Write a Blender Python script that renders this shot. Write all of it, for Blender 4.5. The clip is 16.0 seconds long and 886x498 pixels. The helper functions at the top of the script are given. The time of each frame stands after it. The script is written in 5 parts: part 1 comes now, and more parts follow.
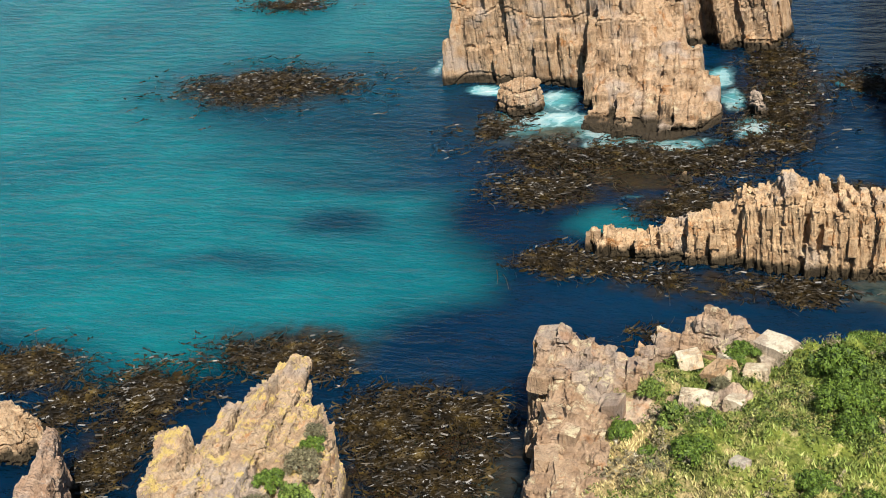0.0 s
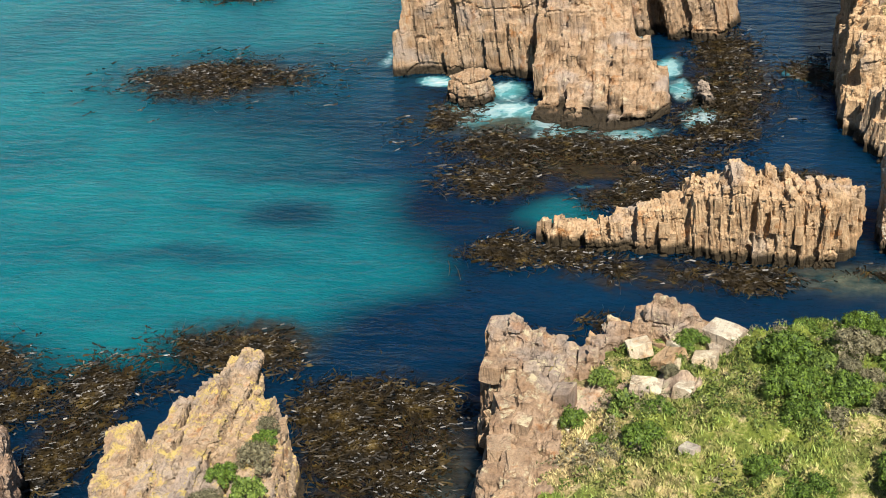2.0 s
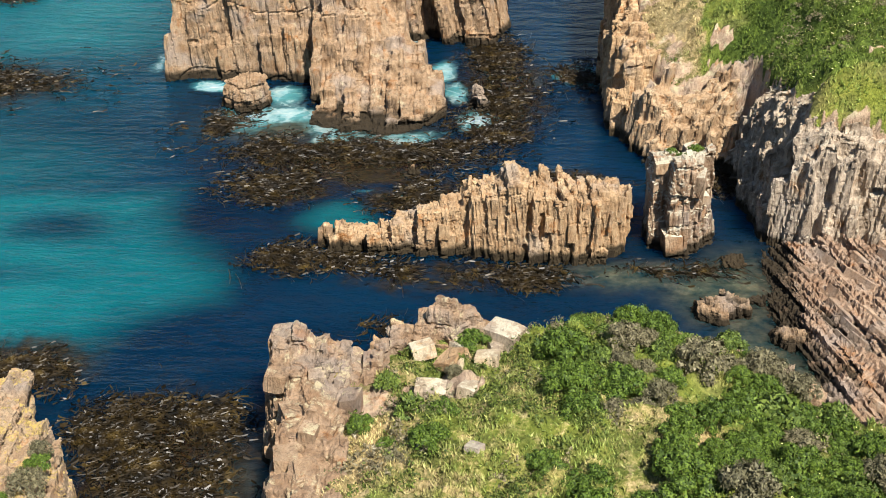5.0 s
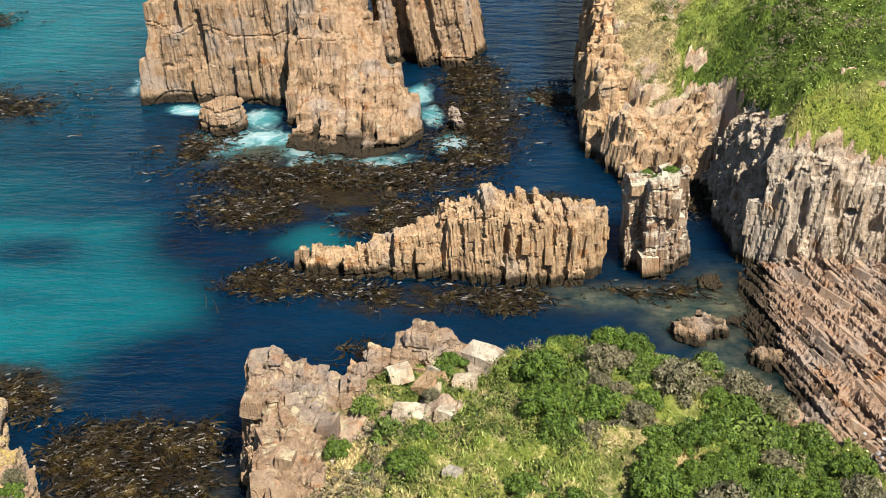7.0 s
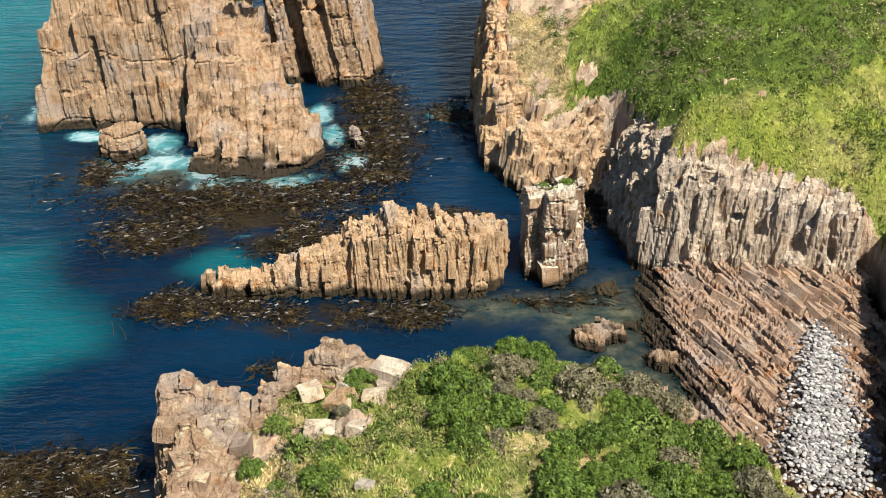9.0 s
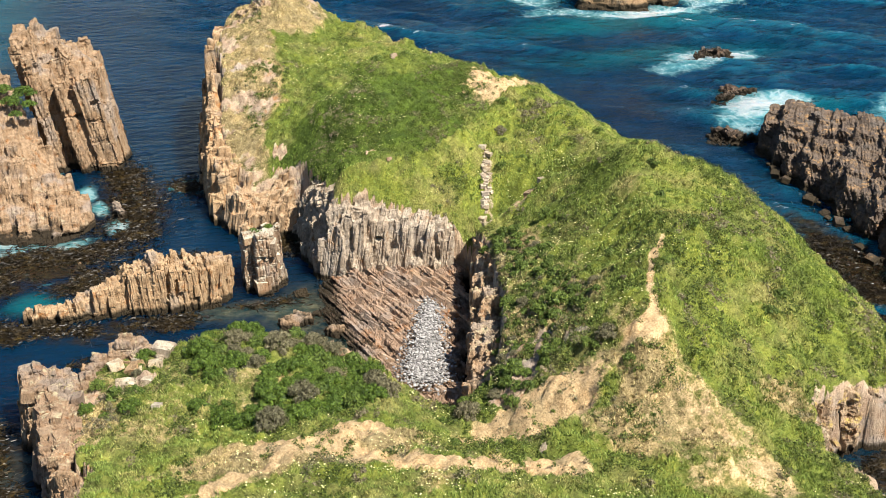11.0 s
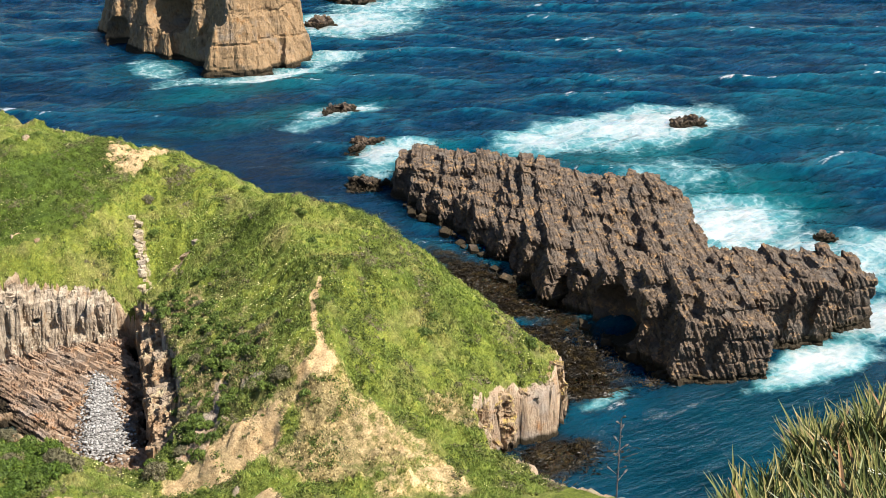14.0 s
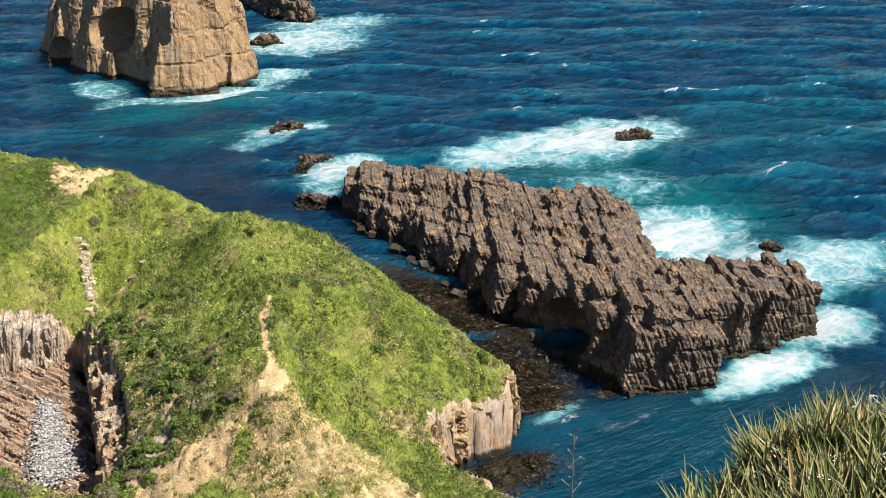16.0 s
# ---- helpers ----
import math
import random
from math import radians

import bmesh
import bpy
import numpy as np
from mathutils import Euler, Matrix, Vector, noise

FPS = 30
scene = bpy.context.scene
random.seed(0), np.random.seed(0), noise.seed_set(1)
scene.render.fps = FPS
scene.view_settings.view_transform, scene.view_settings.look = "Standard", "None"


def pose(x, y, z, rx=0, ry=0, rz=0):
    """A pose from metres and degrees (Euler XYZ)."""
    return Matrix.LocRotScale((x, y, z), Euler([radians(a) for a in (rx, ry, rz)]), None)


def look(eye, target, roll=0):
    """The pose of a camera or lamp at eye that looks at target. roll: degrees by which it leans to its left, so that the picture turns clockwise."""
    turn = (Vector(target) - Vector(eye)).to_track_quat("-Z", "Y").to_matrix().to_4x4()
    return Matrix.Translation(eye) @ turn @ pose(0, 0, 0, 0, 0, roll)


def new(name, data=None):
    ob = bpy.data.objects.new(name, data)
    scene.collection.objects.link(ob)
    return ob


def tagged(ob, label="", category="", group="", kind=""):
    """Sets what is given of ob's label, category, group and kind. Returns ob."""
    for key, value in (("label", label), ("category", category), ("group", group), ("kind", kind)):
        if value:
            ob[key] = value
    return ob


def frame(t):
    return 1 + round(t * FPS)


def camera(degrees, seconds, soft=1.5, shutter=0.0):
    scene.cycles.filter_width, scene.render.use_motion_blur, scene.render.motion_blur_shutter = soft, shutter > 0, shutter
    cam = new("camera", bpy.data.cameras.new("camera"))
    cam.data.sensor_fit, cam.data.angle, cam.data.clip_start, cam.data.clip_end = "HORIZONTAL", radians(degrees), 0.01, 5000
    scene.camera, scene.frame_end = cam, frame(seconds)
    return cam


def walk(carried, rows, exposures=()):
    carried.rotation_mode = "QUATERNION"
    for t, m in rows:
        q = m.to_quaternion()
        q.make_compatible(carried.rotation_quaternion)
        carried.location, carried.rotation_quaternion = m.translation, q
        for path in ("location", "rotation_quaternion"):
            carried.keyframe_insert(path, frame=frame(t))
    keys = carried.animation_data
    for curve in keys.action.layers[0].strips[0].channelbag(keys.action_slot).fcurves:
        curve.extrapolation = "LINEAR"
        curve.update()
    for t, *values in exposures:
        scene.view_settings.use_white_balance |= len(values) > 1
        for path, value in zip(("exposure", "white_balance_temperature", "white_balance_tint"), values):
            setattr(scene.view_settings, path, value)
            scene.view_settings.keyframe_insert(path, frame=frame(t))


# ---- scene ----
# The camera on the cliff top: a slow pan over the bay, then back and round to the open coast.
cam = camera(41.53, 16.0, 0.75)
ROWS = [
    (0, 2.382, 31.309, 26.879, 61.412, 5.514, 17.283),
    (0.5, 2.383, 31.314, 26.883, 61.289, 5.482, 16.983),
    (1, 2.391, 31.297, 26.902, 61.154, 5.352, 16.541),
    (1.5, 2.44, 31.275, 26.914, 60.99, 5.205, 15.92),
    (2, 2.456, 31.269, 26.94, 60.746, 4.875, 14.989),
    (2.5, 2.438, 31.316, 26.953, 60.477, 4.382, 13.626),
    (3, 2.448, 31.347, 26.956, 60.201, 3.761, 11.895),
    (3.5, 2.451, 31.363, 26.95, 60.086, 3.018, 9.915),
    (4, 2.484, 31.398, 26.915, 60.079, 2.329, 7.904),
    (4.5, 2.52, 31.471, 26.878, 60.207, 1.715, 6.188),
    (5, 2.485, 31.496, 26.881, 60.399, 1.178, 4.898),
    (7.5, 2.554, 31.571, 26.958, 61.632, 1.053, 3.716),
    (8, 2.555, 31.565, 26.962, 61.832, 1.122, 3.374),
    (10.3, 4.306, 20.148, 32.359, 62.359, 0.868, -10.089),
    (10.5, 4.692, 16.298, 33.889, 62.827, 1.104, -11.161),
    (11, 2.147, 3.258, 39.31, 64.376, 0.3, -14.786),
    (11.5, 1.386, 1.476, 39.766, 65.266, -0.03, -18.73),
    (12, 0, 0, 40, 66.231, -0.285, -23.043),
    (12.5, 0, 0, 40, 66.656, -0.307, -26.288),
    (13, 0, 0, 40, 66.985, -0.163, -29.184),
    (13.5, 0, 0, 40, 67.25, 0.042, -31.592),
    (14, 0, 0, 40, 67.457, 0.187, -33.442),
    (14.5, 0, 0, 40, 67.669, 0.287, -34.734),
    (15, 0, 0, 40, 67.873, 0.254, -35.496),
    (15.5, 0, 0, 40, 68.061, 0.235, -35.897),
    (16, 0, 0, 40, 68.229, 0.267, -36.108),
]
walk(cam, [(t, pose(x, y, z, rx, ry, rz)) for t, x, y, z, rx, ry, rz in ROWS])

# ---- light ----
SUN_FROM = Vector((0.40, -0.60, 0.95)).normalized()
world = bpy.data.worlds.new("world")
scene.world = world
world.use_nodes = True
wn, wl = world.node_tree.nodes, world.node_tree.links
sky = wn.new("ShaderNodeTexSky")
sky.sky_type, sky.sun_disc = "NISHITA", False
sky.dust_density, sky.ozone_density = 0.2, 3.0
sky.sun_elevation = math.asin(SUN_FROM.z)
sky.sun_rotation = math.atan2(SUN_FROM.x, SUN_FROM.y)
wn["Background"].inputs["Strength"].default_value = 0.058
wl.new(sky.outputs[0], wn["Background"].inputs["Color"])
sun = new("sun", bpy.data.lights.new("sun", "SUN"))
sun.data.energy, sun.data.angle, sun.data.color = 4.9, radians(0.55), (1.0, 0.95, 0.87)
sun.matrix_world = look(SUN_FROM * 200, (0, 0, 0))
scene.view_settings.exposure = 1.12


# ---- numbers: noise, cells, distances ----
def hash01(ix, iy, k):
    n = (ix.astype(np.int64) * 374761393 + iy.astype(np.int64) * 668265263 + k * 2147483647 + 1274126177) & 0xFFFFFFFF
    n = ((n ^ (n >> 13)) * 1274126177) & 0xFFFFFFFF
    return ((n ^ (n >> 16)) & 0xFFFF) / 65535.0


def value_noise(x, y, k=0):
    ix, iy = np.floor(x), np.floor(y)
    fx, fy = x - ix, y - iy
    fx, fy = fx * fx * (3 - 2 * fx), fy * fy * (3 - 2 * fy)
    a = hash01(ix, iy, k) * (1 - fx) + hash01(ix + 1, iy, k) * fx
    b = hash01(ix, iy + 1, k) * (1 - fx) + hash01(ix + 1, iy + 1, k) * fx
    return a * (1 - fy) + b * fy - 0.5


def fbm(x, y, size, k=0, octaves=4):
    total, gain = 0, 1.0
    for o in range(octaves):
        total = total + gain * value_noise(x / size + 17.3 * o, y / size - 9.1 * o, k + o)
        size, gain = size * 0.5, gain * 0.5
    return total


def noise3(x, y, z, k=0):
    iz = np.floor(z)
    f = z - iz
    f = f * f * (3 - 2 * f)
    return value_noise(x + 57.3 * iz, y + 31.7 * iz, k) * (1 - f) + value_noise(x + 57.3 * (iz + 1), y + 31.7 * (iz + 1), k) * f


def cells(x, y, sx, sy, turn, k=0):
    """Stretched random cells: two random numbers of the cell, and how far its border is."""
    c, s = math.cos(radians(turn)), math.sin(radians(turn))
    u, v = (x * c + y * s) / sx, (-x * s + y * c) / sy
    iu, iv = np.floor(u), np.floor(v)
    best, second = np.full(u.shape, 9.0), np.full(u.shape, 9.0)
    r1, r2 = np.zeros(u.shape), np.zeros(u.shape)
    for du in (-1, 0, 1):
        for dv in (-1, 0, 1):
            a, b = iu + du, iv + dv
            d = np.hypot(a + hash01(a, b, k) - u, b + hash01(a, b, k + 1) - v)
            closer = d < best
            second = np.where(closer, best, np.minimum(second, d))
            r1 = np.where(closer, hash01(a, b, k + 2), r1)
            r2 = np.where(closer, hash01(a, b, k + 3), r2)
            best = np.where(closer, d, best)
    return r1, r2, second - best


def edge_distance(x, y, outline):
    """Distance to an outline, positive inside it."""
    near, inside = np.full(x.shape, 1e9), np.zeros(x.shape, bool)
    for (ax, ay), (bx, by) in zip(outline, outline[1:] + outline[:1]):
        ex, ey = bx - ax, by - ay
        t = np.clip(((x - ax) * ex + (y - ay) * ey) / (ex * ex + ey * ey), 0, 1)
        near = np.minimum(near, np.hypot(x - ax - t * ex, y - ay - t * ey))
        if ey:
            inside ^= ((ay > y) != (by > y)) & (x < ex * (y - ay) / ey + ax)
    return np.where(inside, near, -near)


def line_distance(x, y, line):
    near = np.full(x.shape, 1e9)
    for (ax, ay), (bx, by) in zip(line, line[1:]):
        ex, ey = bx - ax, by - ay
        t = np.clip(((x - ax) * ex + (y - ay) * ey) / (ex * ex + ey * ey), 0, 1)
        near = np.minimum(near, np.hypot(x - ax - t * ex, y - ay - t * ey))
    return near


def land_height(x, y, spots):
    """A surface stretched over spot heights."""
    p = np.array(spots, float)
    d = np.hypot(p[:, None, 0] - p[None, :, 0], p[:, None, 1] - p[None, :, 1])
    n = len(p)
    a = np.ones((n + 1, n + 1))
    a[:n, :n], a[n, n] = d, 0
    w = np.linalg.solve(a, np.append(p[:, 2], 0))
    h = np.full(x.shape, w[n])
    for i in range(n):
        h = h + w[i] * np.hypot(np.hypot(x - p[i, 0], y - p[i, 1]), 0.5)
    return h


def ramp01(v, low, high):
    t = np.clip((v - low) / (high - low), 0, 1)
    return t * t * (3 - 2 * t)


def sheet(name, x, y, z, keep, material, marks=None, smooth=True):
    """A mesh from a grid of heights; keep tells which corners stay."""
    rows, cols = x.shape
    index = np.arange(rows * cols).reshape(rows, cols)
    quads = np.stack([index[:-1, :-1], index[:-1, 1:], index[1:, 1:], index[1:, :-1]], -1).reshape(-1, 4)
    quads = quads[keep.ravel()[quads].any(1)]
    used, back = np.unique(quads, return_inverse=True)
    mesh = bpy.data.meshes.new(name)
    mesh.from_pydata(np.stack([x.ravel()[used], y.ravel()[used], z.ravel()[used]], 1).tolist(), [], back.reshape(-1, 4).tolist())
    for key, values in (marks or {}).items():
        mesh.attributes.new(key, "FLOAT", "POINT").data.foreach_set("value", values.ravel()[used].astype(np.float32))
    if smooth:
        mesh.shade_smooth()
    mesh.materials.append(material)
    return new(name, mesh)


# ---- materials ----
def material(name, rough=0.9):
    m = bpy.data.materials.new(name)
    m.use_nodes = True
    t = m.node_tree
    b = t.nodes["Principled BSDF"]
    b.inputs["Roughness"].default_value = rough
    return m, t, b


def node(t, kind, **inputs):
    n = t.nodes.new(kind)
    for key, value in inputs.items():
        n.inputs[key.replace("_", " ")].default_value = value
    return n


def place(t, scale=(1, 1, 1), turn=0):
    m = node(t, "ShaderNodeMapping", Scale=scale)
    m.inputs["Rotation"].default_value[2] = radians(turn)
    t.links.new(t.nodes.new("ShaderNodeNewGeometry").outputs["Position"], m.inputs["Vector"])
    return m.outputs["Vector"]


def grain(t, where, scale, detail=5, rough=0.6):
    n = node(t, "ShaderNodeTexNoise", Scale=scale, Detail=detail, Roughness=rough)
    t.links.new(where, n.inputs["Vector"])
    return n.outputs["Fac"]


def stops(t, fac, *colours):
    r = t.nodes.new("ShaderNodeValToRGB")
    e = r.color_ramp.elements
    for i, (p, c) in enumerate(colours):
        s = e[i] if i < 2 else e.new(p)
        s.position, s.color = p, (*c, 1)
    t.links.new(fac, r.inputs["Fac"])
    return r.outputs["Color"]


def band(t, fac, low, high):
    r = node(t, "ShaderNodeMapRange", From_Min=low, From_Max=high)
    r.interpolation_type = "SMOOTHSTEP"
    t.links.new(fac, r.inputs["Value"])
    return r.outputs["Result"]


def mix(t, fac, a, b, how="MIX"):
    m = t.nodes.new("ShaderNodeMix")
    m.data_type, m.blend_type = "RGBA", how
    for value, key in ((fac, 0), (a, 6), (b, 7)):
        if isinstance(value, (int, float)):
            m.inputs[key].default_value = value
        elif isinstance(value, tuple):
            m.inputs[key].default_value = (*value, 1)
        else:
            t.links.new(value, m.inputs[key])
    return m.outputs[2]


def maths(t, how, a, b=0.0):
    m = t.nodes.new("ShaderNodeMath")
    m.operation = how
    for value, key in ((a, 0), (b, 1)):
        if isinstance(value, (int, float)):
            m.inputs[key].default_value = value
        else:
            t.links.new(value, m.inputs[key])
    return m.outputs[0]


def mark(t, key):
    a = t.nodes.new("ShaderNodeAttribute")
    a.attribute_name = key
    return a.outputs["Fac"]


def relief(t, b, height, strength, distance, under=None):
    n = node(t, "ShaderNodeBump", Strength=strength, Distance=distance)
    t.links.new(height, n.inputs["Height"])
    if under:
        t.links.new(under, n.inputs["Normal"])
    t.links.new(n.outputs["Normal"], b.inputs["Normal"])
    return n.outputs["Normal"]


def up_facing(t):
    s = t.nodes.new("ShaderNodeSeparateXYZ")
    t.links.new(t.nodes.new("ShaderNodeNewGeometry").outputs["Normal"], s.inputs[0])
    return s.outputs["Z"]


def level(t):
    s = t.nodes.new("ShaderNodeSeparateXYZ")
    t.links.new(t.nodes.new("ShaderNodeNewGeometry").outputs["Position"], s.inputs[0])
    return s.outputs["Z"]


def crazing(t, scale, stretch, turn=0, bend=0.35):
    """Thin joint lines round uneven cells."""
    where = place(t, stretch, turn)
    wander = node(t, "ShaderNodeTexNoise", Scale=0.9, Detail=4.0)
    t.links.new(where, wander.inputs["Vector"])
    shift = t.nodes.new("ShaderNodeVectorMath")
    shift.operation = "MULTIPLY_ADD"
    shift.inputs[1].default_value = (bend, bend, bend)
    t.links.new(wander.outputs["Color"], shift.inputs[0])
    t.links.new(where, shift.inputs[2])
    v = node(t, "ShaderNodeTexVoronoi", Scale=scale)
    v.feature = "DISTANCE_TO_EDGE"
    t.links.new(shift.outputs[0], v.inputs["Vector"])
    return v.outputs["Distance"]


def rock_colour(t, dark, mid, light, lichen, lichen_amount, turn=8, layer=(1, 0.5, 0.26)):
    """Upright layered rock: iron blotches, faint layers down the faces, joint lines, specks, lichen on what faces up, a wet dark foot."""
    thin = grain(t, place(t, layer, turn), 3.6, 6, 0.7)
    streak = grain(t, place(t, (1, 0.6, 0.3), turn), 1.2, 6, 0.7)
    blotch = grain(t, place(t), 0.9, 6, 0.7)
    fine = grain(t, place(t), 13.0, 4, 0.75)
    rusty = (min(0.6, mid[0] * 1.28), mid[1] * 0.98, mid[2] * 0.66)
    c = stops(t, blotch, (0.32, mid), (0.46, tuple(0.5 * (m + l) for m, l in zip(mid, light))), (0.55, light), (0.68, rusty))
    grey = sum(light) / 3
    c = mix(t, maths(t, "MULTIPLY", band(t, grain(t, place(t), 0.33, 4, 0.6), 0.50, 0.66), 0.6), c, (grey * 1.08, grey * 0.98, grey * 0.88))
    c = mix(t, maths(t, "MULTIPLY", band(t, grain(t, place(t, (1, 0.8, 0.2), turn), 0.7, 5, 0.65), 0.58, 0.72), 0.55), c, tuple(min(0.75, 1.35 * v + 0.04) for v in light))
    c = mix(t, maths(t, "MULTIPLY", band(t, streak, 0.46, 0.26), 0.75), c, dark)
    c = mix(t, 0.75, c, stops(t, thin, (0.32, (0.36, 0.33, 0.31)), (0.46, (0.95, 0.94, 0.93)), (0.70, (1.12, 1.08, 1.02))), "MULTIPLY")
    c = mix(t, 0.6, c, stops(t, fine, (0.28, (0.5, 0.48, 0.46)), (0.52, (1.0, 1.0, 1.0)), (0.72, (1.22, 1.2, 1.15))), "MULTIPLY")
    joint = crazing(t, 1.5, (1.3, 0.8, 0.3), turn, 0.2)
    c = mix(t, maths(t, "MULTIPLY", maths(t, "MULTIPLY", band(t, joint, 0.03, 0.0), band(t, streak, 0.50, 0.36)), 0.6), c, tuple(0.5 * v for v in dark))
    spread = maths(t, "MULTIPLY", band(t, grain(t, place(t), 1.3, 7, 0.75), 0.60 - lichen_amount, 0.70 - lichen_amount), band(t, up_facing(t), 0.0, 0.6))
    c = mix(t, spread, c, lichen)
    wet = maths(t, "ADD", level(t), maths(t, "MULTIPLY", blotch, -0.9))
    c = mix(t, band(t, wet, 0.22, -0.15), c, (0.035, 0.026, 0.014))
    height = maths(t, "ADD", maths(t, "MULTIPLY", thin, 0.7), maths(t, "ADD", maths(t, "MULTIPLY", fine, 0.35), maths(t, "MULTIPLY", streak, 0.5)))
    height = maths(t, "ADD", height, maths(t, "MULTIPLY", maths(t, "MULTIPLY", band(t, joint, 0.0, 0.05), band(t, streak, 0.55, 0.36)), 0.25))
    return c, height


def rock_material(name, dark, mid, light, lichen, lichen_amount, turn=8, layer=(1, 0.5, 0.26)):
    m, t, b = material(name, 0.9)
    c, height = rock_colour(t, dark, mid, light, lichen, lichen_amount, turn, layer)
    who = t.nodes.new("ShaderNodeObjectInfo").outputs["Random"]
    c = mix(t, 0.8, c, stops(t, maths(t, "FRACT", maths(t, "ADD", who, t.nodes.new("ShaderNodeNewGeometry").outputs["Random Per Island"])), (0.0, (0.74, 0.69, 0.66)), (0.5, (1.0, 0.98, 0.95)), (1.0, (1.12, 1.04, 0.90))), "MULTIPLY")
    t.links.new(c, b.inputs["Base Color"])
    relief(t, b, height, 1.0, 0.2)
    b.inputs["Specular IOR Level"].default_value = 0.25
    return m


TAN_ROCK = rock_material("tan_rock", (0.06, 0.036, 0.021), (0.25, 0.155, 0.082), (0.43, 0.315, 0.20), (0.44, 0.38, 0.25), 0.04)
MOUND_ROCK = rock_material("mound_rock", (0.055, 0.035, 0.022), (0.23, 0.145, 0.085), (0.365, 0.265, 0.175), (0.45, 0.39, 0.25), 0.07)
LICHEN_ROCK = rock_material("lichen_rock", (0.08, 0.048, 0.028), (0.3, 0.195, 0.115), (0.46, 0.36, 0.24), (0.52, 0.4, 0.13), 0.1, 14)
GREY_ROCK = rock_material("grey_rock", (0.04, 0.030, 0.023), (0.19, 0.145, 0.105), (0.43, 0.365, 0.29), (0.44, 0.40, 0.32), 0.08, -12)
PILLAR_ROCK = rock_material("pillar_rock", (0.07, 0.042, 0.024), (0.28, 0.165, 0.09), (0.43, 0.33, 0.23), (0.52, 0.49, 0.38), 0.19)
PALE_ROCK = rock_material("pale_rock", (0.11, 0.08, 0.05), (0.33, 0.26, 0.18), (0.48, 0.41, 0.31), (0.54, 0.50, 0.38), 0.12)
SHELF_ROCK = rock_material("shelf_rock", (0.06, 0.038, 0.026), (0.26, 0.165, 0.105), (0.4, 0.295, 0.21), (0.46, 0.38, 0.3), 0.03, 16)
BROWN_ROCK = rock_material("brown_rock", (0.065, 0.043, 0.028), (0.205, 0.135, 0.076), (0.30, 0.207, 0.12), (0.31, 0.22, 0.12), 0.05, 60)
DARK_ROCK = rock_material("dark_rock", (0.024, 0.019, 0.017), (0.07, 0.054, 0.046), (0.155, 0.118, 0.088), (0.29, 0.18, 0.09), 0.08, -32, (0.9, 0.4, 0.8))


def ground_material():
    m, t, b = material("coastal_ground", 0.95)
    rock, height = rock_colour(t, (0.07, 0.045, 0.03), (0.28, 0.185, 0.12), (0.44, 0.33, 0.23), (0.46, 0.40, 0.25), 0.08)
    patch, tuft, blade = grain(t, place(t), 0.35, 4), grain(t, place(t), 1.7, 5, 0.7), grain(t, place(t), 9.0, 4, 0.7)
    green = stops(t, tuft, (0.28, (0.065, 0.08, 0.014)), (0.5, (0.14, 0.165, 0.026)), (0.72, (0.24, 0.265, 0.05)))
    green = mix(t, band(t, patch, 0.40, 0.70), green, stops(t, tuft, (0.3, (0.08, 0.085, 0.025)), (0.7, (0.26, 0.25, 0.085))))
    green = mix(t, maths(t, "MULTIPLY", mark(t, "lush"), 0.85), green, stops(t, tuft, (0.3, (0.035, 0.065, 0.010)), (0.7, (0.11, 0.17, 0.022))))
    dry = stops(t, tuft, (0.3, (0.13, 0.095, 0.045)), (0.55, (0.33, 0.25, 0.125)), (0.75, (0.52, 0.41, 0.23)))
    sand = stops(t, tuft, (0.3, (0.36, 0.235, 0.12)), (0.7, (0.62, 0.45, 0.26)))
    broken = maths(t, "ADD", maths(t, "MULTIPLY", tuft, 0.9), maths(t, "MULTIPLY", blade, 0.5))
    c = mix(t, band(t, maths(t, "ADD", mark(t, "dry"), maths(t, "SUBTRACT", broken, 0.7)), 0.35, 0.65), green, dry)
    c = mix(t, band(t, maths(t, "ADD", mark(t, "sand"), maths(t, "SUBTRACT", broken, 0.7)), 0.25, 0.75), c, sand)
    # Tone holds plant colour and the flanks' painted sun and shade.
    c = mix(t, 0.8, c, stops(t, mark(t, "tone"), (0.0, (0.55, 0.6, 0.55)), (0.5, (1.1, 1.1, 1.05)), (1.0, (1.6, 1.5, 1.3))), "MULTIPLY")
    # Gaps between blades are darkened in the colour, where the blade relief is low.
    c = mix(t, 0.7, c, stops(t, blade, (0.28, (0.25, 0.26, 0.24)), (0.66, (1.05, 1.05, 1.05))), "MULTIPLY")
    c = mix(t, band(t, maths(t, "ADD", mark(t, "rock"), maths(t, "MULTIPLY", maths(t, "SUBTRACT", broken, 0.7), 0.8)), 0.42, 0.58), c, rock)
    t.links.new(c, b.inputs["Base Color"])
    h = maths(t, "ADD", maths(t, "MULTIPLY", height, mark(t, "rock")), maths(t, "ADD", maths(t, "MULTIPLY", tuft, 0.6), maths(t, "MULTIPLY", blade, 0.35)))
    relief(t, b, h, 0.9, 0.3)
    b.inputs["Specular IOR Level"].default_value = 0.2
    return m


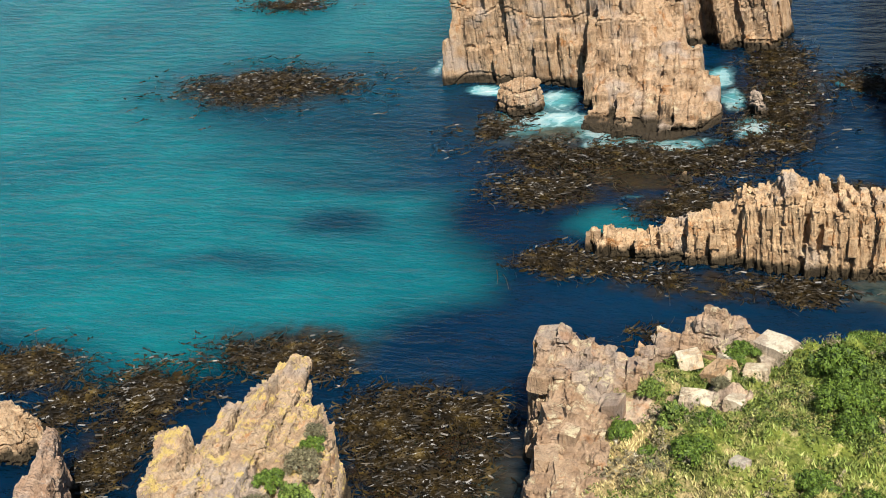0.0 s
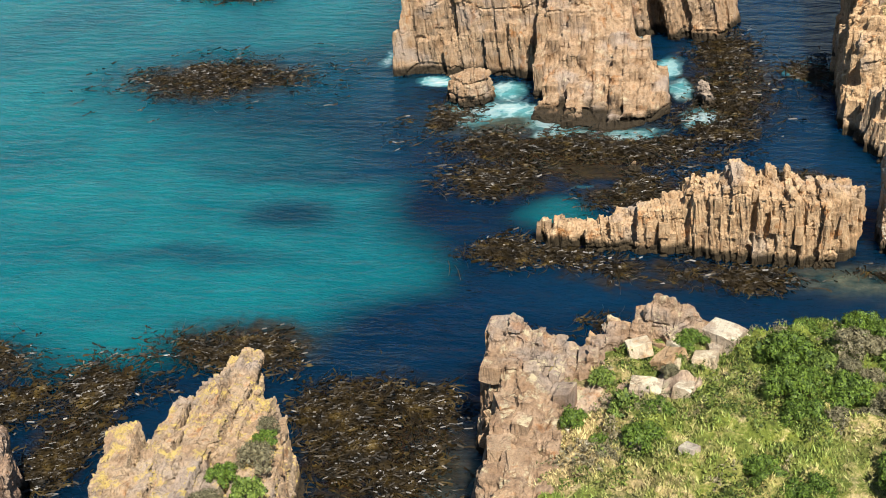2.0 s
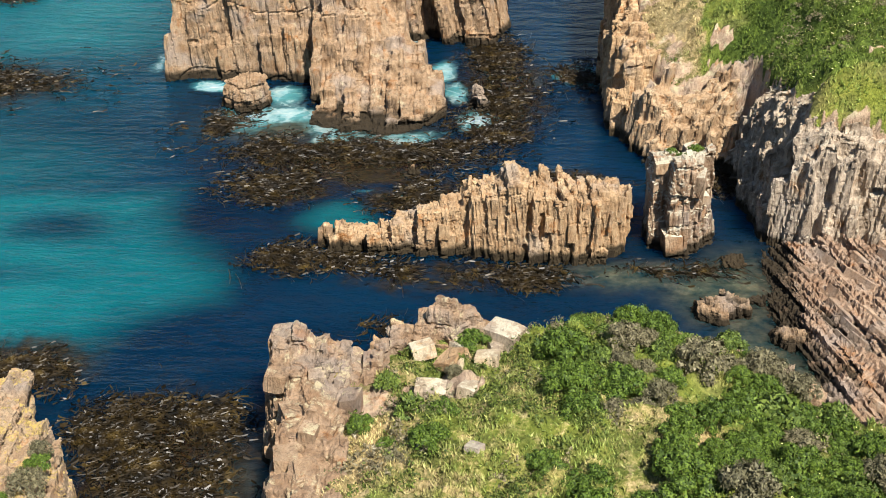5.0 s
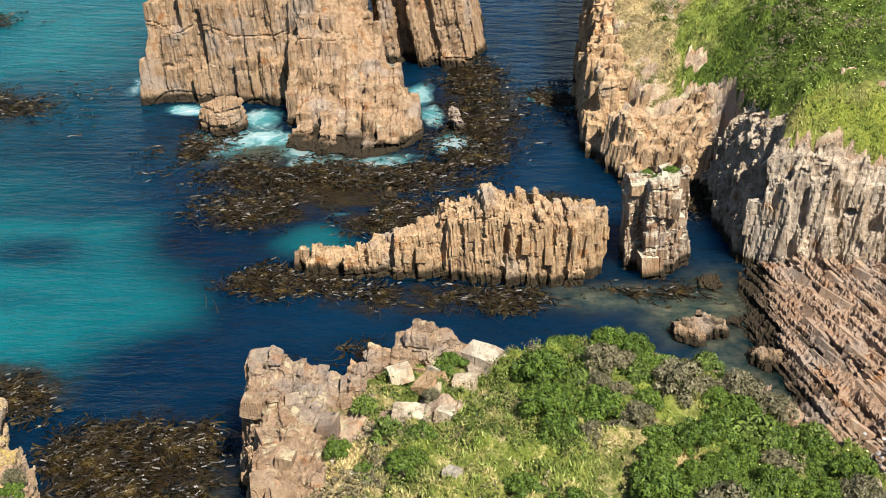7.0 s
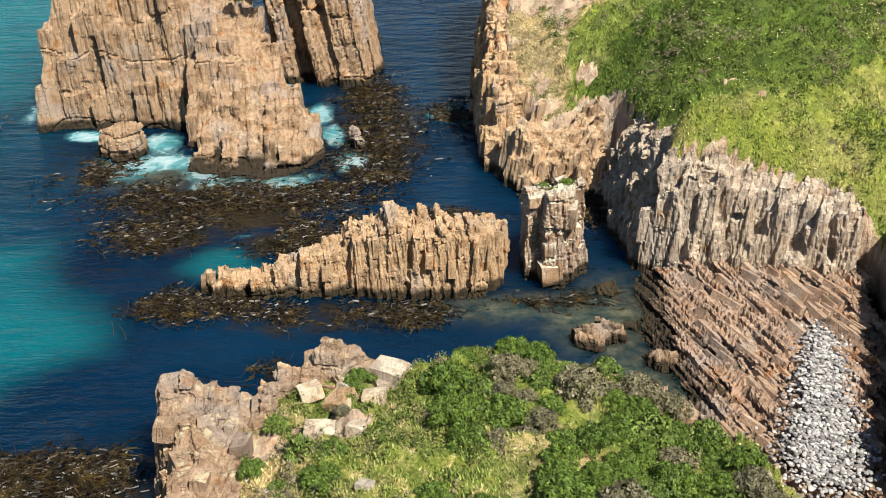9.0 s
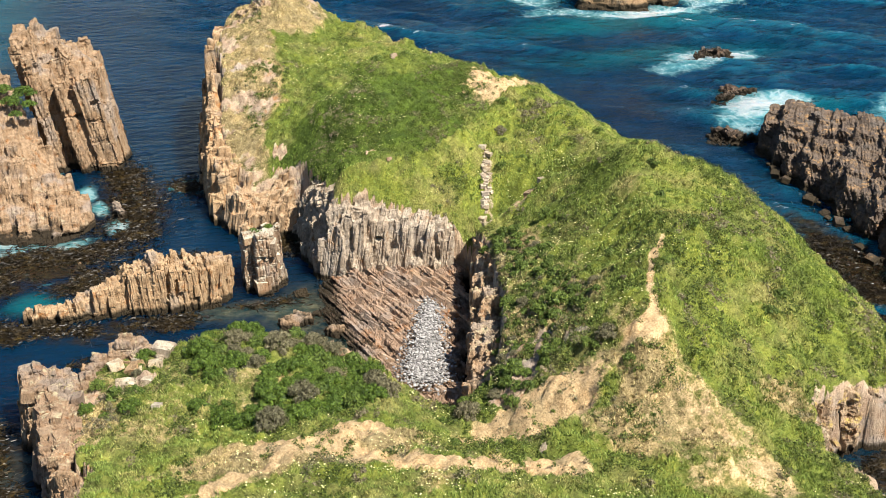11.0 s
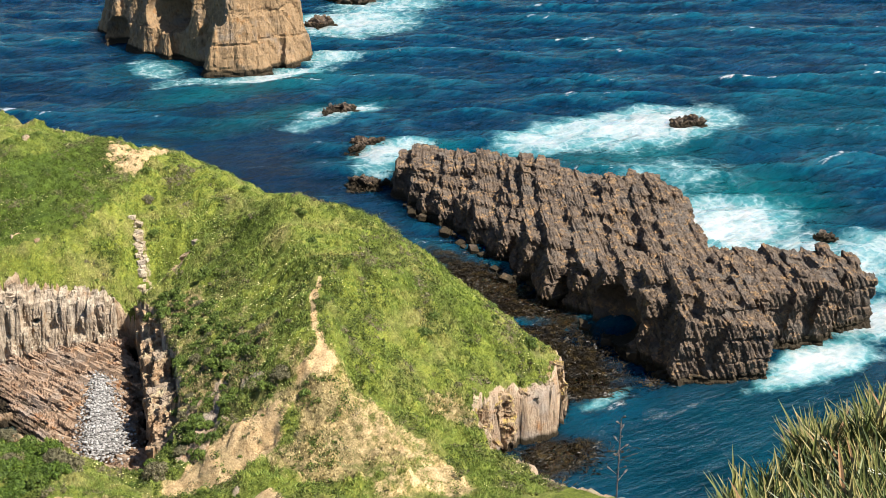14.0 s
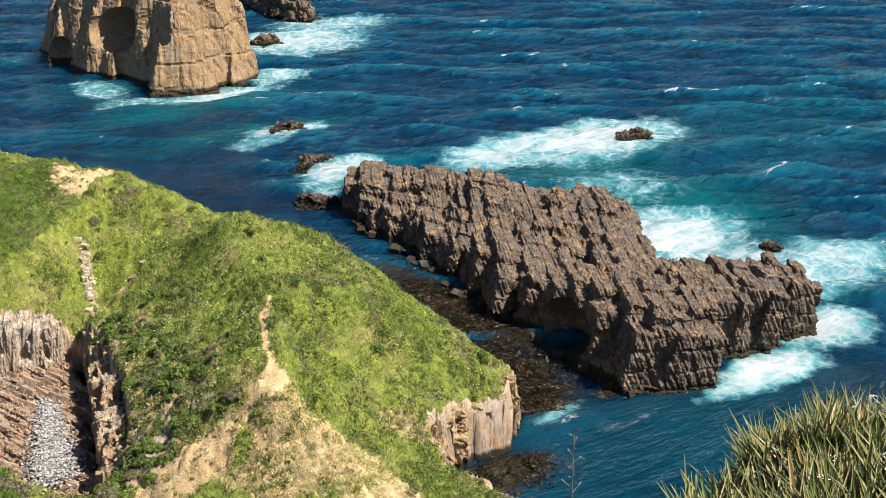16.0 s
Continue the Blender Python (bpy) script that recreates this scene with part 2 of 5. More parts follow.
def sea_material():
    m, t, b = material("sea_water", 0.12)
    b.inputs["IOR"].default_value = 1.33
    b.inputs["Specular IOR Level"].default_value = 0.15
    b.subsurface_method = "BURLEY"
    b.inputs["Subsurface Weight"].default_value = 1.0
    b.inputs["Subsurface Radius"].default_value = (1.5, 3.0, 4.0)
    b.inputs["Subsurface Scale"].default_value = 1.0
    flat = place(t)
    drift = place(t, (0.5, 1.3, 1), 12)
    slow = grain(t, flat, 0.09, 4)
    swell, chop, ripple = grain(t, drift, 0.16, 3), grain(t, drift, 0.75, 5, 0.6), grain(t, drift, 3.2, 4, 0.6)
    deep = stops(t, slow, (0.35, (0.0008, 0.015, 0.039)), (0.65, (0.0012, 0.030, 0.070)))
    teal = stops(t, slow, (0.35, (0.001, 0.062, 0.079)), (0.65, (0.003, 0.096, 0.108)))
    # Crests tinted lighter teal in the colour, as if light came through them.
    crest_light = maths(t, "MULTIPLY", band(t, maths(t, "ADD", maths(t, "MULTIPLY", chop, 0.9), maths(t, "MULTIPLY", mark(t, "lift"), 0.5)), 0.55, 1.0), mark(t, "open"))
    deep = mix(t, mark(t, "open"), mix(t, 1.0, deep, (0.5, 0.48, 0.52), "MULTIPLY"), mix(t, crest_light, deep, (0.003, 0.070, 0.115)))
    c = mix(t, mark(t, "teal"), deep, teal)
    floor = stops(t, grain(t, flat, 1.1, 5, 0.65), (0.35, (0.012, 0.028, 0.028)), (0.55, (0.055, 0.065, 0.045)), (0.72, (0.12, 0.125, 0.085)))
    c = mix(t, mark(t, "pool"), c, floor)
    c = mix(t, band(t, maths(t, "ADD", mark(t, "weed"), maths(t, "SUBTRACT", maths(t, "MULTIPLY", grain(t, flat, 0.9, 6, 0.7), 1.4), 0.75)), 0.15, 0.8), c, stops(t, grain(t, flat, 3.5, 4, 0.7), (0.35, (0.006, 0.007, 0.006)), (0.7, (0.035, 0.024, 0.009))))
    # Ripple light and dark painted in: crests brighten the water colour, hollows darken it.
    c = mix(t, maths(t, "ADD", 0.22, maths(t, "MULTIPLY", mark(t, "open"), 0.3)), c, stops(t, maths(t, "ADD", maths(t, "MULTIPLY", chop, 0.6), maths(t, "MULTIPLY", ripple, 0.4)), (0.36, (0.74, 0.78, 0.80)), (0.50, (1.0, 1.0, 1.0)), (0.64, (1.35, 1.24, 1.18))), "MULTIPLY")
    lace = node(t, "ShaderNodeTexVoronoi", Scale=0.8)
    lace.feature = "DISTANCE_TO_EDGE"
    bent = node(t, "ShaderNodeTexNoise", Scale=0.5, Detail=4.0)
    t.links.new(flat, bent.inputs["Vector"])
    shift = t.nodes.new("ShaderNodeVectorMath")
    shift.operation = "MULTIPLY_ADD"
    shift.inputs[1].default_value = (3, 3, 0)
    t.links.new(bent.outputs["Color"], shift.inputs[0])
    t.links.new(flat, shift.inputs[2])
    t.links.new(shift.outputs[0], lace.inputs["Vector"])
    froth = maths(t, "ADD", maths(t, "MULTIPLY", grain(t, flat, 0.45, 9, 0.66), 1.1), maths(t, "MULTIPLY", band(t, lace.outputs["Distance"], 0.22, 0.0), 0.12))
    foam = band(t, maths(t, "ADD", maths(t, "MULTIPLY", mark(t, "foam"), 0.85), maths(t, "MULTIPLY", maths(t, "SUBTRACT", froth, 0.6), 1.7)), 0.16, 1.3)
    foam = maths(t, "MULTIPLY", foam, band(t, mark(t, "foam"), 0.08, 0.3))
    milky = band(t, maths(t, "ADD", mark(t, "foam"), maths(t, "MULTIPLY", maths(t, "SUBTRACT", froth, 0.62), 0.6)), 0.12, 0.60)
    c = mix(t, maths(t, "MULTIPLY", milky, 0.8), c, (0.07, 0.29, 0.32))
    caps = maths(t, "MULTIPLY", band(t, maths(t, "ADD", grain(t, drift, 0.55, 7, 0.72), maths(t, "MULTIPLY", mark(t, "lift"), 0.32)), 0.87, 0.97), mark(t, "open"))
    foam = maths(t, "MAXIMUM", foam, caps)
    c = mix(t, foam, c, (0.48, 0.505, 0.515))
    t.links.new(c, b.inputs["Base Color"])
    t.links.new(maths(t, "ADD", maths(t, "ADD", maths(t, "MULTIPLY", foam, 0.4), maths(t, "MULTIPLY", mark(t, "open"), -0.08)), 0.22), b.inputs["Roughness"])
    long = relief(t, b, maths(t, "MULTIPLY", swell, mark(t, "open")), 1.0, 5.0)
    under = relief(t, b, maths(t, "MULTIPLY", chop, maths(t, "ADD", maths(t, "MULTIPLY", mark(t, "open"), 2.8), 0.35)), 0.9, 1.3, long)
    relief(t, b, maths(t, "ADD", ripple, maths(t, "MULTIPLY", foam, 1.5)), 0.18, 0.12, under)
    return m


GROUND, SEA = ground_material(), sea_material()

KELP, _t, _b = material("kelp_blade", 0.42)
_b.inputs["Specular IOR Level"].default_value = 0.3
_t.links.new(stops(_t, grain(_t, place(_t), 1.3, 3), (0.35, (0.008, 0.006, 0.003)), (0.55, (0.023, 0.015, 0.005)), (0.78, (0.085, 0.056, 0.014))), _b.inputs["Base Color"])


def leaf_material(name, low, mid, high):
    m, t, b = material(name, 0.6)
    island = t.nodes.new("ShaderNodeNewGeometry").outputs["Random Per Island"]
    c = stops(t, island, (0.0, low), (0.5, mid), (1.0, high))
    who = t.nodes.new("ShaderNodeObjectInfo").outputs["Random"]
    c = mix(t, 0.7, c, stops(t, who, (0.0, (0.62, 0.66, 0.6)), (1.0, (1.0, 0.98, 0.9))), "MULTIPLY")
    t.links.new(c, b.inputs["Base Color"])
    b.inputs["Specular IOR Level"].default_value = 0.25
    return m


SHRUB_GREEN = leaf_material("shrub_leaf", (0.022, 0.042, 0.006), (0.068, 0.115, 0.014), (0.15, 0.215, 0.030))
SHRUB_GREY = leaf_material("grey_shrub_leaf", (0.06, 0.052, 0.030), (0.135, 0.12, 0.068), (0.23, 0.205, 0.12))
SHRUB_DARK = leaf_material("dark_shrub_leaf", (0.034, 0.060, 0.011), (0.085, 0.125, 0.022), (0.18, 0.235, 0.046))

# ---- ground: mound, headland, hill and near ridge ----
COAST = [(-4.2, 52), (-5.3, 58), (-6.3, 62), (-6.9, 65), (-6.5, 66), (-5.6, 66.2), (-4.2, 65.8), (-2, 67.4), (1.3, 68), (5, 68.6), (9, 67.9), (11.3, 66.3),
         (12.3, 64.5), (14, 62.5), (15, 59.5), (16.6, 56.6), (19.0, 59.3), (19.7, 62), (21.3, 67), (22.6, 72), (22.8, 76.2), (18, 78.2), (15, 78.9),
         (12.8, 79.9), (12.5, 84.5), (12.3, 88.3), (10.4, 88.9), (8, 88.7), (6.5, 92), (6.1, 99), (6.8, 108), (7.4, 116), (9.5, 121), (16, 122), (23, 117),
         (31, 105), (37, 96), (43, 86), (46, 76), (47.2, 66), (46, 58), (44.2, 52.6), (41.5, 50.5), (39, 51), (35.5, 49.6), (34.3, 46.5), (35.5, 41), (38, 34)]
COAST += [(36, 20), (24, 6), (10, -8), (-10, -8), (-10, 30)]
SPOTS = [(15.2, 114.6, 14.4), (16, 110.5, 11.6), (19.4, 113.2, 10.2), (10.6, 115, 10.6), (7.6, 107.7, 10.2), (7.4, 101, 7.4), (7.2, 96, 4.9), (8, 92.4, 4.5), (8, 90, 3.4), (9.6, 90.8, 3.2), (11, 89.8, 3.0), (12.4, 80.3, 5.2), (12.8, 84, 5.2), (12.7, 87.3, 4.3),
         (15.2, 78.4, 5.6), (17.6, 78, 4.9), (21, 76.8, 4.7), (23.7, 75.6, 5.4), (28.2, 76, 7.8), (21.4, 85.6, 8.2), (16.3, 81.9, 7.7), (14.4, 82.2, 6.6), (16.4, 84.5, 7.2), (25.5, 89, 8.8), (29.3, 87.3, 10.3), (33.4, 83.8, 10.5),
         (23.4, 104, 10), (18, 109.6, 10.3), (36.3, 76.1, 10.5), (36.5, 69.9, 10.5), (17.4, 92.3, 10), (43, 84, 3), (46, 68, 2.5), (45, 58, 3)]
SPOTS += [(25.2, 51.3, 9.6), (26.8, 54.4, 10.4), (28.4, 57.6, 11), (32.6, 60.8, 11.2), (32.2, 66.7, 11), (39.1, 64.1, 9.6), (40.7, 57.5, 8), (41.8, 53.2, 6), (43.3, 52.1, 4.6), (39.6, 50.9, 3.9),
          (35, 48.9, 4.3), (33.6, 53.9, 8.2), (36, 51.3, 5.8), (31.8, 45.3, 4.8), (32.6, 41.2, 4.4), (27, 68.2, 8.6), (22.6, 72.6, 5.4), (20.6, 66.8, 5.2), (19.6, 57.6, 5.4),
          (18.4, 60, 4.8), (25.3, 59.8, 8.6), (22.5, 52.6, 7.6), (25.5, 48.3, 7.4), (26.9, 44.5, 6.4), (22.9, 45.8, 6.4), (19.8, 51.4, 6), (16.6, 52.3, 4.8)]
SPOTS += [(30.2, 71.6, 9.9), (33.2, 69.2, 11.0), (36, 68.4, 11.0), (2, 48.7, 6.6), (7.4, 51.7, 6), (11.9, 53.5, 5.6), (14.3, 54.8, 5), (9.5, 47.4, 7), (13.8, 44.9, 7.4), (18.6, 42.7, 7.2), (23.8, 41.4, 6.5), (28.3, 41.2, 5.6),
          (-6.7, 65.9, 3.9), (-4.2, 64.4, 3.8), (-1, 67.1, 4.2), (4.4, 66.4, 4.3), (9.1, 64.6, 4.2), (11.1, 62.4, 4), (12.8, 60.5, 4), (6.1, 62.6, 4.6), (-1.2, 62, 4),
          (-5.7, 60, 3.4), (2.5, 58.3, 4.6), (9, 58.6, 4.8), (0, 0, 38.2), (6.5, 6.8, 32.9), (11, 7, 33.2), (14, 10, 28), (4, 16, 20), (2, 31, 11), (20, 25, 12), (32, 28, 8)]
SAND_PATCHES = [(25.8, 51.7, 1.2, 0.65, 0.95), (27.5, 48.8, 1.2, 1.7, 0.52), (28.6, 46.3, 1.3, 1.9, 0.52), (28.5, 43.4, 1.7, 1.4, 0.62), (26, 47, 2.2, 2.6, 0.36), (26.3, 43.4, 2, 1.3, 0.45),
                (19.5, 51.4, 3.2, 1.9, 1.0), (16.8, 50.8, 2.0, 1.4, 0.95), (10.8, 51.9, 1.9, 1.3, 0.8), (30.4, 94.2, 3.4, 4.6, 1.0), (28, 75.8, 1.1, 0.9, 0.85), (26.6, 75.4, 1, 0.5, 0.7)]
DRY_PATCHES = [(25.5, 47.5, 4.2, 5.2, 0.62), (3, 60, 6, 5, 0.5), (7, 50.3, 7.5, 2.4, 0.75), (21.5, 58, 4, 4, 0.45), (23.5, 66, 3, 5, 0.4), (32.9, 49.6, 1.7, 1.5, 0.75), (20, 45, 8, 2, 0.35), (31.5, 66, 3, 3, 0.3), (-3, 62, 3, 4, 0.55), (0.5, 64, 2.4, 2.6, 0.45)]
LUSH_PATCHES = [(16.5, 91, 5, 6, 1.0), (22, 95, 6, 7, 1.0), (27, 97, 4, 6, 0.8), (20.5, 61, 4, 7, 0.55), (30, 71, 3, 2, 0.6), (19, 81, 6, 2.4, 0.35), (39, 60, 4, 8, 0.3)]
PATH_LINE = [(6, 51.4), (8, 50.4), (9.7, 49.7), (11.5, 48.6), (13.2, 47.5), (15.2, 46.7), (17.3, 46.2), (19.4, 45.8)]
WORN_LINE = [(1.5, 47.6), (3.5, 48.2), (5.8, 49.4), (8.4, 52.0)]
RIDGE_PATH = [(25.9, 51.9), (26.6, 52.8), (26.9, 54.2), (27.6, 55.7), (28.6, 57.5), (30, 59.4)]
GULLY = [(12.2, 85.2), (13.4, 83.6), (15.2, 82.6), (17.4, 82.3), (19.4, 82.8), (23.1, 84.6), (25.2, 86.1), (27.5, 87.9), (31, 90.8), (34, 93.5)]
VALLEY = [(23.4, 76.8), (26.5, 77.4), (29.6, 76.8), (31.6, 74.4), (34.4, 72), (37.4, 71.4), (41, 70.5)]
BANK = [(16.5, 52.2), (19, 50.4), (21.6, 50.7)]
RIDGE = [(25.6, 50.5), (26.9, 54.2), (28.6, 57.5), (30.5, 60.5), (31.5, 66), (33, 72)]


def ground():
    x, y = np.meshgrid(np.arange(-12, 52, 0.2), np.concatenate([np.arange(-9, 40, 1.0), np.arange(40, 124, 0.2)]))
    top = land_height(x, y, SPOTS)
    top += 0.8 * (fbm(x, y, 5.5, 3, 3) - 0.3) * ramp01(y, 40, 44) + 0.3 * fbm(x, y, 1.1, 9, 3)
    gully = line_distance(x, y, GULLY)
    top += 0.45 * np.exp(-((gully - 2.2) / 1.3) ** 2) - 1.9 * np.exp(-(gully / 0.7) ** 2) - 0.9 * ramp01(x, 19, 26) * np.exp(-(gully / 1.8) ** 2)
    top += 0.75 * np.exp(-(line_distance(x, y, RIDGE) / 1.6) ** 2) - 0.25
    lip = np.interp(x, [p[0] for p in GULLY], [p[1] for p in GULLY]) - y
    top += 1.5 * ramp01(x, 13.0, 16) * ramp01(x, 36, 30) * np.exp(-((lip - 0.8) / 2.4) ** 2) * ramp01(lip, -0.1, 0.4)
    rim = np.interp(x, [p[0] for p in VALLEY], [p[1] for p in VALLEY]) - y
    top += 1.2 * ramp01(x, 26, 29) * np.exp(-((rim - 1.8) / 1.8) ** 2) * ramp01(rim, -0.1, 0.8)
    h1, _, hb = cells(x, y, 0.75, 0.65, 20, 140)
    tone = np.clip(0.5 + 0.55 * (h1 - 0.5) + 0.35 * fbm(x, y, 3.2, 141, 3), 0, 1)
    top -= 2.0 * np.exp(-(line_distance(x, y, VALLEY) / 1.3) ** 2)
    top -= 0.8 * np.exp(-(line_distance(x, y, BANK) / 0.7) ** 2)
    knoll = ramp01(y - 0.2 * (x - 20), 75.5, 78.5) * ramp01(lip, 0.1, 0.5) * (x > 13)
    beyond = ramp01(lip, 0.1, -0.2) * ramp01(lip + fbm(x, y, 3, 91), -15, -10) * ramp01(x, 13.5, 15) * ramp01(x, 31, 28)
    shaded_flank = ramp01(x - 0.25 * (y - 55), 26.5, 24.5) * ramp01(x, 16, 18) * ramp01(y, 52, 55) * ramp01(y, 75, 72)
    sunlit_flank = ramp01(x - 0.25 * (y - 55), 28, 30.5) * ramp01(y, 48, 50) * ramp01(y, 72, 66)
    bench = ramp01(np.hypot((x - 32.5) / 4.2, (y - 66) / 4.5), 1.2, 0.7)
    # Plant tone, plus painted sun and shade: west flank darker, east flank lighter.
    tone = np.clip(tone * (1 - 0.6 * bench) + 0.42 * bench + 0.36 * knoll - 0.24 * beyond - 0.1 * shaded_flank + 0.14 * sunlit_flank, 0, 1)
    top += ramp01(y, 41, 44) * (0.26 * ramp01(hb, 0.0, 0.4) * (0.3 + 1.2 * h1) - 0.14)
    _, _, rib = cells(x + 1.2 * fbm(x, y, 3, 143), y, 1.6, 6, 62, 144)
    top -= 0.28 * ramp01(rib, 0.28, 0.0) * ramp01(y, 44, 47)
    r1, r2, border = cells(x, y, 0.75, 1.6, 8, 40)
    inside = edge_distance(x, y, COAST)
    brow = ramp01(y, 75, 76.5) * ramp01(x, 25, 23) * ramp01(y, 112, 108)
    bank = land_height(x, y, SPOTS) - 0.75 + 1.1 * np.maximum(inside - 1.2 + 0.8 * fbm(x, y, 1.5, 93), 0)
    top = np.where(brow > 0, np.minimum(top, bank + 6 * (1 - brow)), top)
    face = inside + 0.5 * (r1 - 0.5) + 0.6 * fbm(x, y, 2.2, 20) - 0.2 * ramp01(border, 0.12, 0)
    sloping = ramp01(y, 79, 80) * ramp01(y, 96, 92) * ramp01(x, 14.5, 12.8)
    cliff = -0.5 + (7.5 - 4.6 * sloping) * (face + 0.25 - 0.95 * ramp01(x, 24, 21) - 0.4 * sloping)
    rocky = ramp01(top - cliff, -0.9, 0.2)
    bare = ramp01(inside, 0.7 + 1.0 * fbm(x, y, 3, 70), 0.1) * (x < 44)
    west = ramp01(x, 1.5, -3.2) * (y > 56) + ramp01(np.hypot(x - 0.3, (y - 66.6) * 1.2), 3.4, 1.6)
    steep = ramp01(0.62 * (x - 6) , 2.6, 0.6) * (y > 86)
    crag = np.clip(np.maximum(bare, np.maximum(west * (0.35 + 1.1 * fbm(x, y, 1.6, 77)), 0.5 * steep)), 0, 1)
    knob = (r2 - 0.4) * 1.5 - 0.5 * ramp01(border, 0.15, 0)
    z = np.minimum(top + crag * (y > 54) * knob * 0.3, cliff + 0.5 * (r2 - 0.5))
    def zones(patches, rag, seed):
        v = np.zeros(x.shape)
        for cx, cy, rx, ry, amount in patches:
            v = np.maximum(v, amount * ramp01(np.hypot((x - cx) / rx, (y - cy) / ry) + rag * fbm(x, y, 1.8, seed), 1.3, 0.6))
        return v

    sand = zones(SAND_PATCHES, 0.8, 31)
    sand = np.maximum(sand, 0.95 * ramp01(line_distance(x, y, PATH_LINE) + 1.2 * fbm(x, y, 1.3, 33), 1.4, 0.4))
    sand = np.maximum(sand, 0.9 * ramp01(line_distance(x, y, WORN_LINE) + 0.9 * fbm(x, y, 1.6, 36), 0.8, 0.15))
    sand = np.maximum(sand, 0.9 * ramp01(line_distance(x, y, RIDGE_PATH) + 0.3 * fbm(x, y, 1.0, 35), 0.3, 0.1))
    sand = np.maximum(sand, 0.6 * ramp01(np.abs(lip + 0.3) + 0.5 * fbm(x, y, 1.2, 37), 0.3, 0.05) * ramp01(x, 13, 15) * ramp01(x, 31, 28))
    pale = ramp01(11.3 + 0.14 * (y - 84) + 4 * fbm(x, y, 4, 51) - x, -0.8, 1.4) * ramp01(y, 85, 88)
    pale = np.maximum(pale, ramp01(np.hypot(x - 14.6, y - 115), 6.5, 3.5))
    dry = np.maximum(zones(DRY_PATCHES, 0.7, 41), 0.75 * pale)
    dry = np.clip(dry + 0.35 * fbm(x, y, 4, 55) + 0.2 * shaded_flank - 0.25 * knoll - 0.2 * sunlit_flank, 0, 1)
    lush = np.clip(zones(LUSH_PATCHES, 0.9, 43) + 0.4 * fbm(x, y, 5, 57) + 0.5 * beyond - 0.5 * knoll, 0, 1) * (1 - pale)
    rock = np.clip(np.maximum(np.maximum(rocky, 0.85 * crag), pale * (0.30 + 0.9 * fbm(x, y, 1.6, 59))), 0, 1)
    seam = ramp01(line_distance(x, y, [(24.6, 75.6), (25.2, 78.4), (26, 81.7)]), 0.8, 0.3) * (fbm(x, y, 0.8, 81) > -0.1)
    rock = np.maximum(rock, 0.5 * seam)
    rock = np.maximum(rock, 0.75 * ramp01(gully + 0.3 * fbm(x, y, 1.2, 83), 0.55, 0.25))
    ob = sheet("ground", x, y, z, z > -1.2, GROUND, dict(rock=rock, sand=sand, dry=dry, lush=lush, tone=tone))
    tagged(ob, "rugged grassy coastal headland with cliffs, sandy paths and bare rock", "headland", kind="structure")
    xs, ys = x[0], y[:, 0]

    def sample(px, py, what=z):
        """The ground's height, or another of its marks, at places."""
        j = np.clip(np.searchsorted(xs, px) - 1, 0, len(xs) - 2)
        i = np.clip(np.searchsorted(ys, py) - 1, 0, len(ys) - 2)
        u, v = (px - xs[j]) / (xs[j + 1] - xs[j]), (py - ys[i]) / (ys[i + 1] - ys[i])
        return (what[i, j] * (1 - u) + what[i, j + 1] * u) * (1 - v) + (what[i + 1, j] * (1 - u) + what[i + 1, j + 1] * u) * v

    return ob, sample, dict(rock=rock, sand=sand, dry=dry, lush=lush, tone=tone)


GROUND_OB, ground_at, GROUND_MARKS = ground()


# ---- sea ----
TEAL_BAY = [(-90, 150), (-64, 140), (-43, 104), (-34, 89), (-25, 85), (-17, 84.6), (-13.3, 79.2), (-11.8, 76), (-11.6, 73.5), (-15, 71), (-16.2, 68.5), (-23.8, 65), (-28, 65.6), (-34, 67), (-70, 70)]
# Dark blue spots where the teal is taken back.
DARK_SPOTS = [(-21, 80.5, 3.2, 1.8, 0.8), (-24.5, 75.2, 5, 1.3, 0.6)]
WEED_SPOTS = [(-34, 98, 8, 4.5, 0.7), (-8, 88.5, 8, 3, 0.9), (0, 98, 3, 9, 0.8), (-11.5, 85, 3, 2.2, 0.8), (-3, 84, 4, 2.2, 0.9),
              (-9.5, 77.4, 2.2, 1.6, 0.5), (-1.5, 76.4, 6, 1.6, 0.6), (-19, 68.5, 4, 1.6, 0.8), (-22.8, 62, 2.0, 4, 0.8), (-29.5, 65, 3, 2.2, 0.7), (-11, 63.5, 4.5, 4.5, 0.8), (52, 70, 3, 12, 1.0),
              (48, 57, 5, 6, 0.9), (40, 48.5, 4, 2.5, 0.9), (12, 87, 1.6, 3, 0.9), (3.5, 85.6, 3.5, 1.1, 0.8)]
POOL_SPOTS = [(7, 76.2, 3.6, 1.5, 0.8), (11, 75, 2.5, 3.6, 0.95), (11.5, 70, 2.2, 2.5, 0.9), (-13, 92.5, 3.2, 2.2, 0.8), (-8, 61.5, 1.2, 3, 0.6), (-7, 92, 3, 1.5, 0.6)]
